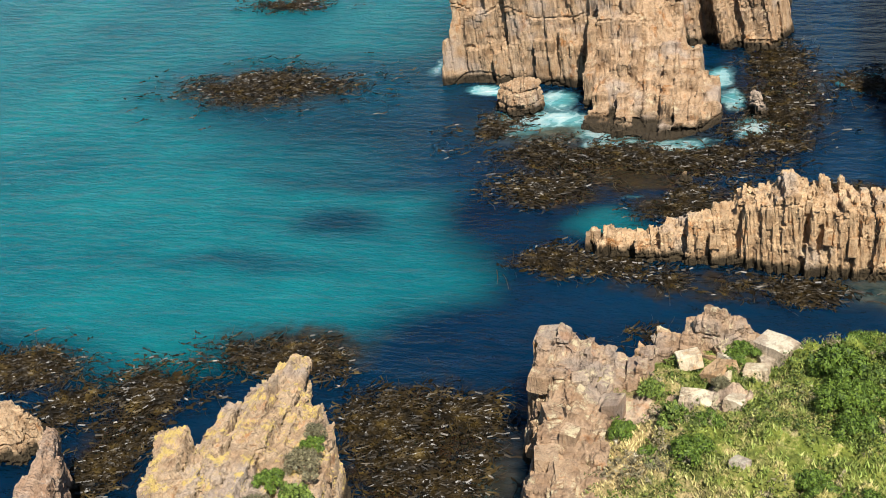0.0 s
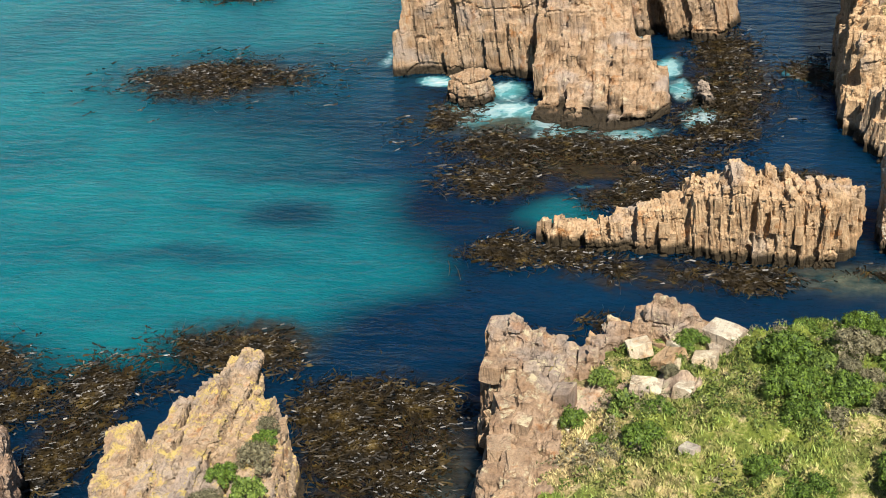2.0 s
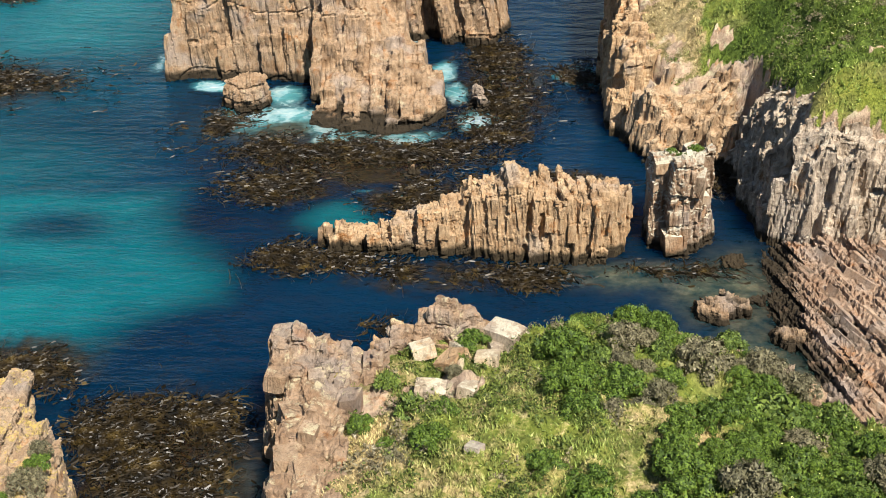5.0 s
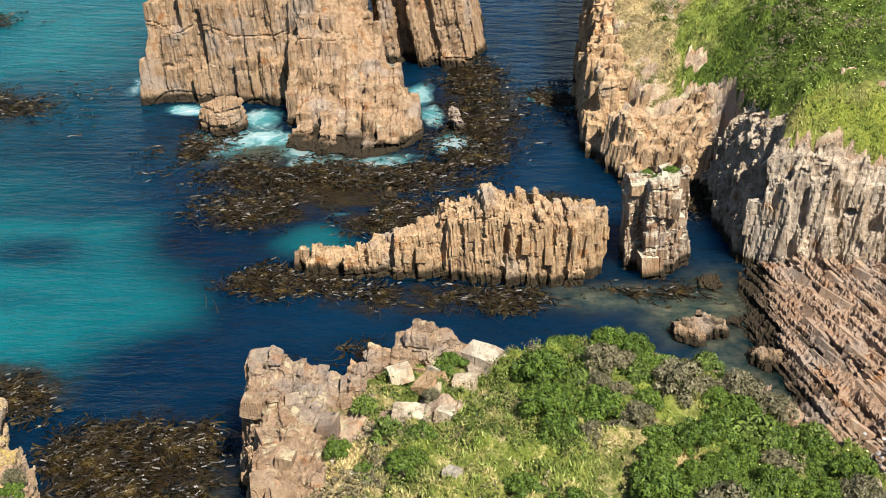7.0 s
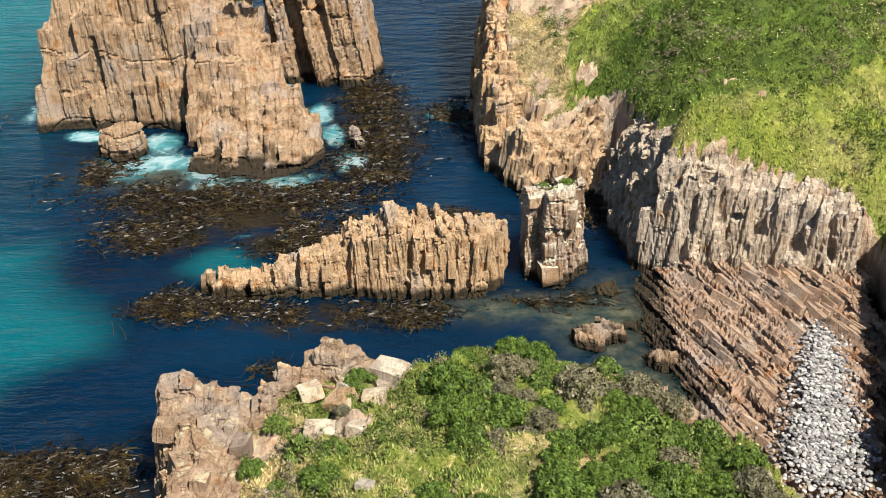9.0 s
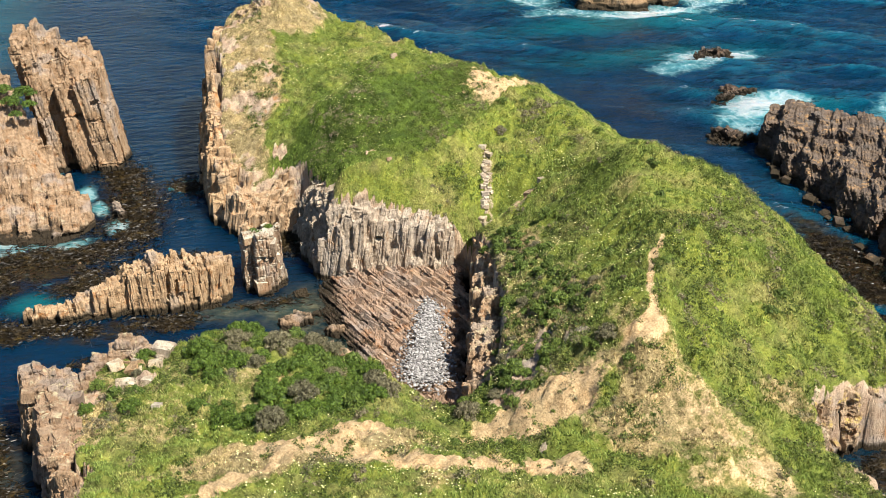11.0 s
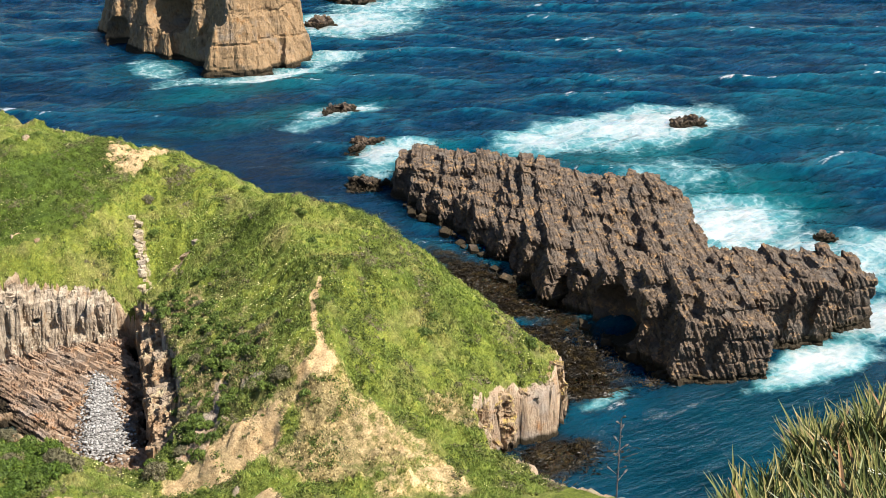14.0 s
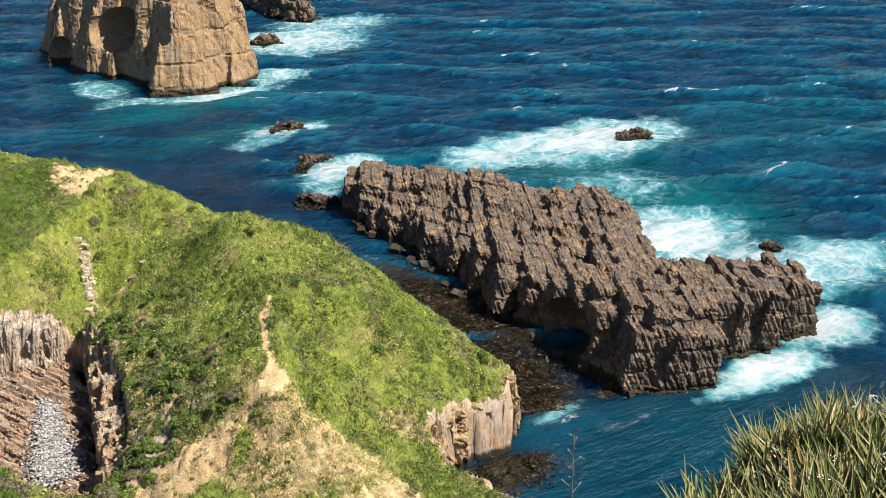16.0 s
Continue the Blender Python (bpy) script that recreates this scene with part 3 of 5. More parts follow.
BAY_FOAM = [(-18, 98.2, 2.0, 0.9, 0.8), (-14.6, 93.6, 1.6, 2.2, 0.62), (-12, 94.2, 2.4, 1.5, 0.6), (-9.8, 92.6, 2.4, 1.6, 0.55), (-5.9, 91.4, 3.2, 0.9, 0.42), (-1.6, 93.5, 1.2, 2, 0.6), (-6.4, 109, 0.9, 2.2, 0.7), (-3.6, 101, 0.8, 2.5, 0.6),
            (-6.6, 85.6, 0.7, 0.4, 0.5), (-3.2, 85.3, 1.1, 0.6, 0.5), (-22.5, 103, 1.0, 2.5, 0.5), (5.3, 100.6, 1.5, 1.6, 0.85), (4, 100.8, 1.7, 0.8, 0.6), (-13.4, 97.2, 1.4, 1.8, 0.62), (-8.6, 90.4, 2.6, 0.6, 0.6), (-5.2, 90.6, 1.6, 0.5, 0.6), (-2.8, 97.6, 0.7, 1.6, 0.6), (-7.2, 104, 0.7, 3, 0.7)]
OUTER_FOAM = [(59.5, 47.2, 3.0, 1.4, 0.7), (65, 47.8, 5, 2.2, 1.2), (74, 50.5, 5, 3.4, 1.15), (84, 58, 8, 5, 0.85), (77, 63, 7, 5, 1.1), (79, 72, 8, 6, 1.1), (85, 85, 7, 7, 0.45), (95, 100, 12, 7, 1.15),
              (83, 102, 9, 5, 1.0)]
OUTER_FOAM += [(64, 107.5, 5, 4, 1.1), (60, 103.5, 3, 2.5, 0.5), (68, 125.5, 6, 2.8, 1.05), (62, 122.5, 5, 2, 0.5), (68, 147, 9, 3, 1.15), (80, 152, 6, 4, 0.7), (95, 172, 12, 10, 1.0),
              (108, 182, 12, 9, 0.7), (56, 160, 4, 8, 0.5), (57, 150, 6, 3, 0.5), (49, 52.5, 2.0, 0.8, 0.6), (46.5, 52.3, 1.5, 0.6, 0.6), (55.5, 55, 1.0, 0.5, 0.5), (60, 92, 2, 2, 0.0)]
OPEN_TEAL = [(84, 76, 12, 11, 0.95), (85, 95, 16, 9, 0.8), (62, 128, 16, 4, 0.6), (63, 143, 16, 5, 0.7), (80, 58, 10, 8, 0.4), (57, 160, 10, 6, 0.35), (66, 106, 7, 4, 0.7), (120, 90, 25, 14, 0.25), (52, 42, 18, 11, 0.22)]


def spread(x, y, spots):
    v = np.zeros(x.shape)
    for cx, cy, rx, ry, amount in spots:
        v = np.maximum(v, amount * np.exp(-(((x - cx) / rx) ** 2 + ((y - cy) / ry) ** 2) ** 1.5))
    return v


def sea():
    out = np.geomspace(1, 4400, 26)
    xs = np.concatenate([-78 - out[::-1], np.arange(-78, 128, 0.5), np.arange(128, 300, 1.0), 300 + out])
    ys = np.concatenate([34 - out[::-1], np.arange(34, 190, 0.5), np.arange(190, 340, 1.0), 340 + out])
    x, y = np.meshgrid(xs, ys)
    wx, wy = x + 1.6 * fbm(x, y, 5, 5), y + 1.6 * fbm(x, y, 5, 6)
    bay = ramp01(edge_distance(wx, wy, TEAL_BAY) / (1 + 3.5 * ramp01(wy, 83, 93)), -1.3, 2.6)
    bay = np.maximum(bay, 0.95 * ramp01(-20 - wx + 0.1 * (wy - 90), -6, 16) * (wy > 80))
    bay = bay * (1 - 0.6 * ramp01(np.hypot((wx + 27) / 14, (wy - 97) / 9.5), 1.15, 0.5))
    small = 0.75 * ramp01(np.hypot((wx + 7.8) / 2.2, (wy - 81.6) / 2.6), 1.1, 0.4)
    open_sea = np.maximum(ramp01(wx - 0.2 * (wy - 100), 40, 62), 0.8 * ramp01(wy + 0.6 * (wx - 20), 118, 150) * ramp01(wx, 0, 16))
    open_sea = open_sea * (1 - 0.85 * ramp01(np.hypot((wx - 54) / 20, (wy - 42) / 11), 1.15, 0.6))
    teal = np.clip(np.maximum(np.maximum(bay * 0.95, small), spread(wx, wy, OPEN_TEAL)), 0, 1)
    weed = spread(wx, wy, WEED_SPOTS)
    teal = teal * (1 - 0.75 * weed) * (1 - spread(wx, wy, DARK_SPOTS))
    foam = np.maximum(spread(wx, wy, BAY_FOAM), spread(wx, wy, OUTER_FOAM))
    swell = 0.018 + 0.78 * open_sea
    along, across = 0.5 * x + 0.86 * y, 0.86 * x - 0.5 * y
    wave = 0.5 * (1 - 2 * np.abs(np.sin(along * 0.24 + 2.6 * fbm(across * 0.5, along, 13, 61)))) + 0.3 * (1 - 2 * np.abs(np.sin((along + 0.35 * across) * 0.55 + 3.0 * fbm(across * 0.6, along, 7, 62))))
    wave = wave + 1.1 * fbm(across * 0.5, along * 1.3, 5, 60)
    z = swell * 0.75 * wave
    z = z * ramp01(np.maximum(x - 300, y - 340), 0, -20) - 0.06
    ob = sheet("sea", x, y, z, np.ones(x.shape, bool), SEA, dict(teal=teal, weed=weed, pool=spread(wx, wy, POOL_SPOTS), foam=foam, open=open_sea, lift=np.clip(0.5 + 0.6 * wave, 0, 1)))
    return tagged(ob, "clear turquoise to deep blue sea with white surf", "sea", kind="structure")


sea()


# ---- rocks in the water ----
HULLS = {}


def hulls(stone, chip=0.2, slant=0.35, count=9):
    """Angular blocks, two metres each way: a box with broken corners and a slanting head."""
    key = (stone.name, chip, slant)
    if key not in HULLS:
        HULLS[key] = []
        for i in range(count):
            rng = random.Random(7000 + 31 * i + int(100 * chip))
            bm = bmesh.new()
            tx, ty = rng.uniform(-slant, slant), rng.uniform(-slant, slant)
            for sx in (-1, 1):
                for sy in (-1, 1):
                    for sz in (-1, 1):
                        big = chip * rng.choice((0.4, 0.7, 1.0, 1.9))
                        low = 0.35 * (abs(tx) + abs(ty) + tx * sx + ty * sy) if sz > 0 else 0
                        for axis in range(3):
                            p = [sx * rng.uniform(0.93, 1.0), sy * rng.uniform(0.93, 1.0), sz - low]
                            p[axis] -= (sx, sy, sz)[axis] * big * rng.uniform(0.3, 1.0) * (0.3 if axis == 2 else 1.0)
                            bm.verts.new(p)
            out = bmesh.ops.convex_hull(bm, input=bm.verts[:])
            bmesh.ops.delete(bm, geom=list({v for v in out["geom_interior"] + out["geom_unused"] if isinstance(v, bmesh.types.BMVert)}), context="VERTS")
            mesh = bpy.data.meshes.new("slab")
            bm.to_mesh(mesh)
            bm.free()
            mesh.materials.append(stone)
            HULLS[key].append(mesh)
    return HULLS[key]


def jointed(outline, tops, stone, seed, su=0.6, sv=1.4, strike=6, lean=0.0, jag=0.3, foot=-0.8, deep=1.5, tier=2.2, chip=0.25, slant=0.5, twist=4.0, edge=1.6, least=0.0, slope=0.0, loose=False):
    """Upright jointed blocks over a rock: rows of slabs across the strike, stacked down its outer walls. Gives their corners and faces."""
    rng = random.Random(seed)
    c, s = math.cos(radians(strike)), math.sin(radians(strike))
    us, vs = [x * c + y * s for x, y in outline], [-x * s + y * c for x, y in outline]
    spots, u = [], min(us)
    while u < max(us):
        w = su * rng.choice((0.5, 0.7, 0.9, 1.0, 1.2, 1.6))
        v, row = min(vs) - rng.random() * sv, rng.uniform(-0.5, 0.5)
        while v < max(vs):
            l = sv * rng.uniform(0.6, 1.5)
            spots.append((u + w / 2, v + l / 2, w, l, row + rng.uniform(-0.5, 0.5)))
            v += l
        u += w
    q = np.array(spots)
    x, y = q[:, 0] * c - q[:, 1] * s, q[:, 0] * s + q[:, 1] * c
    d = edge_distance(x, y, outline)
    h = tops(x, y) if callable(tops) else land_height(x, y, tops)
    if slope:
        h = np.minimum(h, 0.4 + slope * np.maximum(d, 0))
    h = h + jag * q[:, 4]
    pieces, kinds = [], hulls(stone, chip, slant)
    slide = math.tan(radians(lean))
    for (cu, cv, w, l, _), dist, z in zip(spots, d, h):
        if dist < 0.25 * l or z < least:
            continue
        outer = dist < edge * max(w, l)
        low = foot if outer else z - deep
        while z > low + 0.15:
            b = min(z - low, tier * rng.uniform(0.5, 1.5))
            if z - b < low + 0.5:
                b = z - low
            zc = z - b / 2
            pu = cu + slide * zc + rng.uniform(-0.08, 0.08) * w
            pv = cv + rng.uniform(-0.07, 0.07) * l
            m = pose(pu * c - pv * s, pu * s + pv * c, zc, rng.gauss(0, 0.5 * twist), lean + rng.gauss(0, 0.5 * twist), strike + rng.gauss(0, twist)) @ Matrix.Diagonal((w * rng.uniform(0.5, 0.58), l * rng.uniform(0.5, 0.58), b * 0.53 + 0.06, 1))
            pieces.append((rng.choice(kinds), m))
            z -= b
    return gathered(pieces) if not loose else pieces


def gathered(pieces):
    """Corners and faces of many placed blocks."""
    verts, faces, n = [], [], 0
    for mesh, m in pieces:
        co, a = np.empty(len(mesh.vertices) * 3), np.array(m)
        mesh.vertices.foreach_get("co", co)
        verts.append(co.reshape(-1, 3) @ a[:3, :3].T + a[:3, 3])
        faces += [tuple(k + n for k in f.vertices) for f in mesh.polygons]
        n += len(mesh.vertices)
    return np.concatenate(verts), faces


def bricks(u, v, w, su, sv, sw, seed):
    """Joint blocks: a random number for each, and how far its nearest joint is."""
    k = np.floor(w / sw + 0.35 * noise3(u / (3 * su), v / (3 * sv), 0 * w, seed + 9))
    a = u / su + 7.3 * hash01(k, k, seed)
    i = np.floor(a)
    b = v / sv + 5.1 * hash01(i, k, seed + 1)
    j = np.floor(b)
    wf = w / sw - np.floor(w / sw)
    gap = np.minimum(np.minimum(a - i, 1 - a + i) * su, np.minimum(b - j, 1 - b + j) * sv)
    gap = np.minimum(gap, np.minimum(wf, 1 - wf) * sw)
    return hash01(i * 3 + k, j * 5 - k, seed + 2), gap


def weathered(name, x, y, z, stone, voxel, amount, strike, seed, joints, tilt, dents=(), blocks=None):
    """A solid worn body from a grid of heights: split along its joints into blocks, each a little proud or sunk, and roughened."""
    rows, cols = x.shape
    index = np.arange(rows * cols).reshape(rows, cols)
    top = np.stack([index[:-1, :-1], index[:-1, 1:], index[1:, 1:], index[1:, :-1]], -1).reshape(-1, 4)
    ring = np.concatenate([index[0, :-1], index[:-1, -1], index[-1, :0:-1], index[:0:-1, 0]])
    n = rows * cols
    lower = np.stack([ring, np.roll(ring, -1)], 1)
    faces = top.tolist() + (top[:, ::-1] + n).tolist() + [(int(b), int(a), int(a) + n, int(b) + n) for a, b in lower]
    verts = np.concatenate([np.stack([x.ravel(), y.ravel(), z.ravel()], 1), np.stack([x.ravel(), y.ravel(), np.full(n, -2.6)], 1)])
    if blocks:
        faces = faces + [tuple(k + len(verts) for k in f) for f in blocks[1]]
        verts = np.concatenate([verts, blocks[0]])
    raw = bpy.data.meshes.new(name)
    raw.from_pydata(verts.tolist(), [], faces)
    temp = new(name, raw)
    mod = temp.modifiers.new("remesh", "REMESH")
    mod.mode, mod.voxel_size = "VOXEL", voxel
    mesh = bpy.data.meshes.new_from_object(temp.evaluated_get(bpy.context.evaluated_depsgraph_get()))
    bpy.data.objects.remove(temp)
    bpy.data.meshes.remove(raw)
    n = len(mesh.vertices)
    co, nor = np.empty(n * 3), np.empty(n * 3)
    mesh.vertices.foreach_get("co", co)
    mesh.vertices.foreach_get("normal", nor)
    co, nor = co.reshape(-1, 3), nor.reshape(-1, 3)
    x, y, z = co.T
    c, s = math.cos(radians(strike)), math.sin(radians(strike))
    u, v = x * c + y * s, -x * s + y * c
    ju, jv, jw = joints
    u = u + tilt * z + 0.35 * ju * noise3(u / (2.5 * ju), v / (2.5 * ju), z / (2 * jw), seed + 3)
    w = z + 0.3 * jw * noise3(u / (2 * ju), v / (2 * ju), z / jw, seed + 5)
    r1, g1 = bricks(u, v, w, ju, jv, jw, seed + 10)
    r2, g2 = bricks(u + 0.3, v, w, 0.36 * ju, 0.45 * jv, 0.5 * jw, seed + 20)
    r4, g4 = bricks(u, v + 0.4, w, 2.7 * ju, 2.2 * jv, 1.9 * jw, seed + 30)
    rough = 1.5 * (r4 - 0.5) + 1.1 * (r1 - 0.5) + 0.5 * (r2 - 0.5)
    r3, g3 = bricks(u, v + 0.2, w + 0.3, 0.22 * ju, 0.8 * jv, 1.3 * jw, seed + 40)
    rough += 0.55 * (r3 - 0.5) - 0.9 * (g1 < 0.7 * voxel) - 0.5 * (g4 < 0.9 * voxel) - 0.35 * (g2 < 0.5 * voxel)
    rough += 0.5 * noise3(u / (0.35 * ju), v / (0.5 * ju), z / (0.9 * ju), seed) + 0.4 * noise3(u / (0.15 * ju), v / (0.2 * ju), z / (0.3 * ju), seed + 2)
    co = co + nor * (amount * rough)[:, None]
    for hole, size, inward in dents:
        p = (co - np.array(hole)) / np.array(size)
        a = np.array(inward) / np.array(size)
        b, k = p @ a, a @ a
        root = b * b - k * ((p * p).sum(1) - 1)
        push = np.where(((p * p).sum(1) < 1) & (root > 0), (-b + np.sqrt(np.maximum(root, 0))) / k, 0)
        co = co + push[:, None] * np.array(inward)
    mesh.vertices.foreach_set("co", co.ravel())
    bm = bmesh.new()
    bm.from_mesh(mesh)
    bmesh.ops.delete(bm, geom=[q for q in bm.verts if q.co.z < -1.1], context="VERTS")
    bm.to_mesh(mesh)
    bm.free()
    mesh.materials.clear()
    mesh.materials.append(stone)
    mesh.shade_flat()
    mesh.update()
    return new(name, mesh)


def plan_grid(outline, step, margin=1.0):
    ox, oy = [p[0] for p in outline], [p[1] for p in outline]
    return np.meshgrid(np.arange(min(ox) - margin, max(ox) + margin, step), np.arange(min(oy) - margin, max(oy) + margin, step))


def crag(name, label, outline, tops, stone, seed, voxel=0.13, joints=(0.6, 1.4, 1.6), strike=8, jag=0.4, wall=5.0, shoulder=0.0, amount=0.22, tilt=0.12, plates=0.0, steps=None, stagger=1.1, category="sea rock", group="", inset=0.0, sink=0.0, dents=(), blocks=None):
    """A rock in the water: steep walls round its plan, up to its spot heights within."""
    x, y = plan_grid(outline, 1.3 * voxel)
    c, s = math.cos(radians(strike)), math.sin(radians(strike))
    u, v = x * c + y * s, -x * s + y * c
    r1, _ = bricks(u, v, 0 * u + 2.0, 1.6 * joints[0], 1.3 * joints[1], 4.0, seed + 50)
    d = edge_distance(x, y, outline) + 0.5 * fbm(x, y, 2.2, seed + 61, 3) + stagger * joints[0] * (r1 - 0.5) - inset
    h = land_height(x, y, tops) - sink + jag * 1.6 * fbm(x, y, 2.4, seed + 60, 3) + (1.4 * jag if steps is None else steps) * (r1 - 0.5)
    if plates:
        for size, gain in ((7.0, 1.0), (2.6, 0.5)):
            h = h + plates * gain * (0.75 - 3.2 * np.abs(value_noise(u / size + 0.25 * v / size, v / (2.2 * size), seed + 64)))
    h = np.maximum(h, 0.15)
    if shoulder:
        h = h * (1 - np.exp(-np.maximum(d, 0) / shoulder) * 0.55)
    z = np.clip(np.minimum(h, -0.6 + wall * (d + 0.15)), -2.0, None)
    return tagged(weathered(name, x, y, z, stone, voxel, amount, strike, seed, joints, tilt, dents, blocks), label, category, group)


STACK_LINE = [(-21.4, 99.4), (-19.4, 99.7), (-12, 99.6), (-11.6, 96.5), (-11.0, 93), (-8.8, 91.4), (-5.2, 91.4), (-3.4, 93.5), (-3.3, 96.8), (-6, 102), (-7.7, 107.3), (-9.4, 113), (-13, 115), (-20, 113)]
STACK_TOPS = [(-20.8, 100, 8.4), (-16, 100.2, 8.8), (-12.6, 100.2, 8.2), (-10.8, 99.8, 5.6), (-10.6, 97.2, 1.9), (-10.2, 94, 0.35), (-7.8, 99.2, 4.2), (-7.6, 96.4, 2.2), (-8.6, 92.6, 0.15), (-6.4, 93, 0.4), (-4.2, 95.4, 1.4), (-4.4, 92.8, 0.3),
              (-5.8, 99.5, 2.4), (-4.4, 97.4, 1.5), (-7.6, 101.5, 5.0), (-8.4, 104.5, 6.2), (-12, 106, 10.5), (-18, 108, 11)]
crag("sea_rock", "massive tan jointed rock stack rising from the sea", STACK_LINE, STACK_TOPS, TAN_ROCK, 100, joints=(0.9, 2.4, 4.6), strike=4, jag=0.3, steps=0.6, stagger=0.5, wall=6.5, amount=0.1, voxel=0.1, tilt=0.1, inset=0.3, sink=0.3,
     blocks=jointed(STACK_LINE, STACK_TOPS, TAN_ROCK, 101, 0.75, 0.9, 3, -2.0, 0.6, tier=1.8, twist=4, edge=2.0, slope=6.0))
TWIN_LINE = [(-7.2, 107.6), (-3.2, 106.6), (-0.8, 106.4), (0.1, 110), (-0.5, 117), (-5.2, 118), (-7.8, 113)]
TWIN_TOPS = [(-5.8, 110, 11.4), (-1.4, 108, 9.6), (-3.3, 108.4, 5.6), (-5, 115, 11), (-1.7, 114, 8)]
crag("sea_rock", "tall twin-spired tan rock stack standing in deep water", TWIN_LINE, TWIN_TOPS, TAN_ROCK, 130, joints=(0.8, 2.0, 5.0), strike=-6, jag=0.6, wall=5.0, amount=0.13, tilt=0.18, inset=0.4, sink=0.4,
     blocks=jointed(TWIN_LINE, TWIN_TOPS, TAN_ROCK, 131, 0.6, 1.1, -4, -10.0, 1.2, tier=2.4))
ISLET_LINE = [(-8.4, 78.9), (-7.6, 78.2), (-3.7, 77.9), (2.3, 77.6), (5.3, 77.5), (6.6, 78.8), (6.2, 80.2), (3, 80.6), (-1.5, 80.4), (-5, 79.9), (-7.8, 79.6)]
ISLET_TOPS = [(-8, 78.9, 0.7), (-6.6, 78.9, 1.2), (-5.4, 78.9, 0.5), (-4.5, 78.9, 1.0), (-3.4, 79, 1.5), (-2.2, 79.1, 2.2), (0.1, 79.1, 3.3), (0.9, 79.1, 4.2), (1.5, 79.1, 3.9), (2.1, 79.1, 2.5), (3, 79.1, 2.9), (4.8, 79, 3.5), (6.0, 79, 2.9)]
ISLET = crag("rock_islet", "long jagged tan rock islet with upright slabs", ISLET_LINE, ISLET_TOPS, TAN_ROCK, 160, voxel=0.075, joints=(0.40, 1.1, 3.4), jag=0.2, steps=0.4, stagger=0.6, wall=3.5, amount=0.08, shoulder=0.25, tilt=0.1, inset=0.2, sink=0.3,
     blocks=jointed(ISLET_LINE, ISLET_TOPS, TAN_ROCK, 161, 0.36, 0.6, 8, 4.0, 0.5, tier=1.1, edge=2.0))
PILLAR_LINE = [(7.5, 79), (8.3, 78.4), (9.7, 78.5), (10.4, 80.0), (10.0, 81.4), (8.4, 81.8), (7.2, 81)]
PILLAR_TOPS = [(8.8, 79.2, 4.6), (9.7, 80.5, 4.5), (8.0, 80.8, 3.8), (9.2, 79.8, 4.9)]
PILLAR = crag("rock_pillar", "square rock pillar with pale lichen-crusted top", PILLAR_LINE, PILLAR_TOPS, PILLAR_ROCK, 190, voxel=0.075, joints=(0.6, 1.0, 1.5), jag=0.2, wall=9.0, amount=0.09, tilt=0.08, inset=0.3, sink=0.3,
     blocks=jointed(PILLAR_LINE, PILLAR_TOPS, PILLAR_ROCK, 191, 0.6, 0.65, 4, 1.0, 0.5, tier=0.9, twist=7, edge=2.0))
_rng, _slabs = random.Random(31), []
for tip_x, tip_y, wide, head, lean in [(-19.0, 59.8, 1.45, 2.75, 20), (-17.75, 61.9, 0.8, 2.5, 12), (-17.0, 62.8, 0.6, 2.65, 11), (-16.55, 63.9, 0.8, 2.9, 10), (-15.8, 63.7, 0.75, 2.8, 10), (-14.9, 62.3, 0.7, 2.75, 11), (-14.2, 61.6, 0.75, 2.6, 13), (-13.4, 60.7, 0.65, 2.6, 16)]:
    gone, ahead, level_up = 0.0, (math.sin(radians(lean)), -math.cos(radians(lean))), _rng.uniform(-0.4, 0.3)
    while tip_y + gone * ahead[1] > 51:
        length = _rng.uniform(0.7, 2.4)
        mid = gone + length / 2
        up = head + level_up + 0.13 * mid + _rng.uniform(-0.16, 0.16)
        _slabs.append((_rng.choice(hulls(LICHEN_ROCK, 0.14, 0.15)), pose(tip_x + mid * ahead[0], tip_y + mid * ahead[1], up - 1.5, -7.4 + _rng.uniform(-3, 3), _rng.uniform(-9, 9), lean + _rng.uniform(-3, 3)) @ Matrix.Diagonal((wide * 0.45, length * 0.52, 1.5, 1))))
        gone += length
crag("sea_rock", "slabby rock stack with yellow lichen and green plants on top",
     [(-15.4, 51), (-17.2, 55), (-19.4, 59.4), (-18.4, 60.3), (-18.2, 62), (-17.2, 63.9), (-15.8, 63.7), (-14.4, 62), (-13.1, 60.7), (-11.5, 56), (-9.8, 51)],
     [(-19.0, 59, 1.9), (-17.9, 62.4, 1.6), (-16.6, 63.4, 1.9), (-15.8, 62, 2.1), (-13.2, 60.4, 1.9), (-14.5, 56, 2.9), (-13, 53, 3.5)], LICHEN_ROCK, 220, voxel=0.065, joints=(0.45, 1.3, 1.2), strike=7, wall=6.0, jag=0.15, steps=0.4, stagger=0.6, amount=0.1, tilt=0.12, inset=0.5, sink=0.7, blocks=gathered(_slabs))
SIDE_LINE = [(-20.9, 51), (-22.6, 54.9), (-24.2, 58.5), (-22.9, 58.8), (-22, 57.3), (-20.3, 54.5), (-18.3, 51)]
SIDE_TOPS = [(-23.5, 58, 2.8), (-21.5, 55, 3.2), (-20, 52, 3.6)]
crag("sea_rock", "dark-sided slab of weathered rock beside the stack", SIDE_LINE, SIDE_TOPS, SHELF_ROCK, 250, voxel=0.1, joints=(0.5, 5.0, 4.0), strike=26, wall=6.0, jag=0.15, steps=0.5, stagger=0.8, amount=0.12, inset=0.3, sink=0.3,
     blocks=jointed(SIDE_LINE, SIDE_TOPS, SHELF_ROCK, 251, 0.3, 1.6, 26, 6.0, 0.6, tier=2.5, chip=0.15))
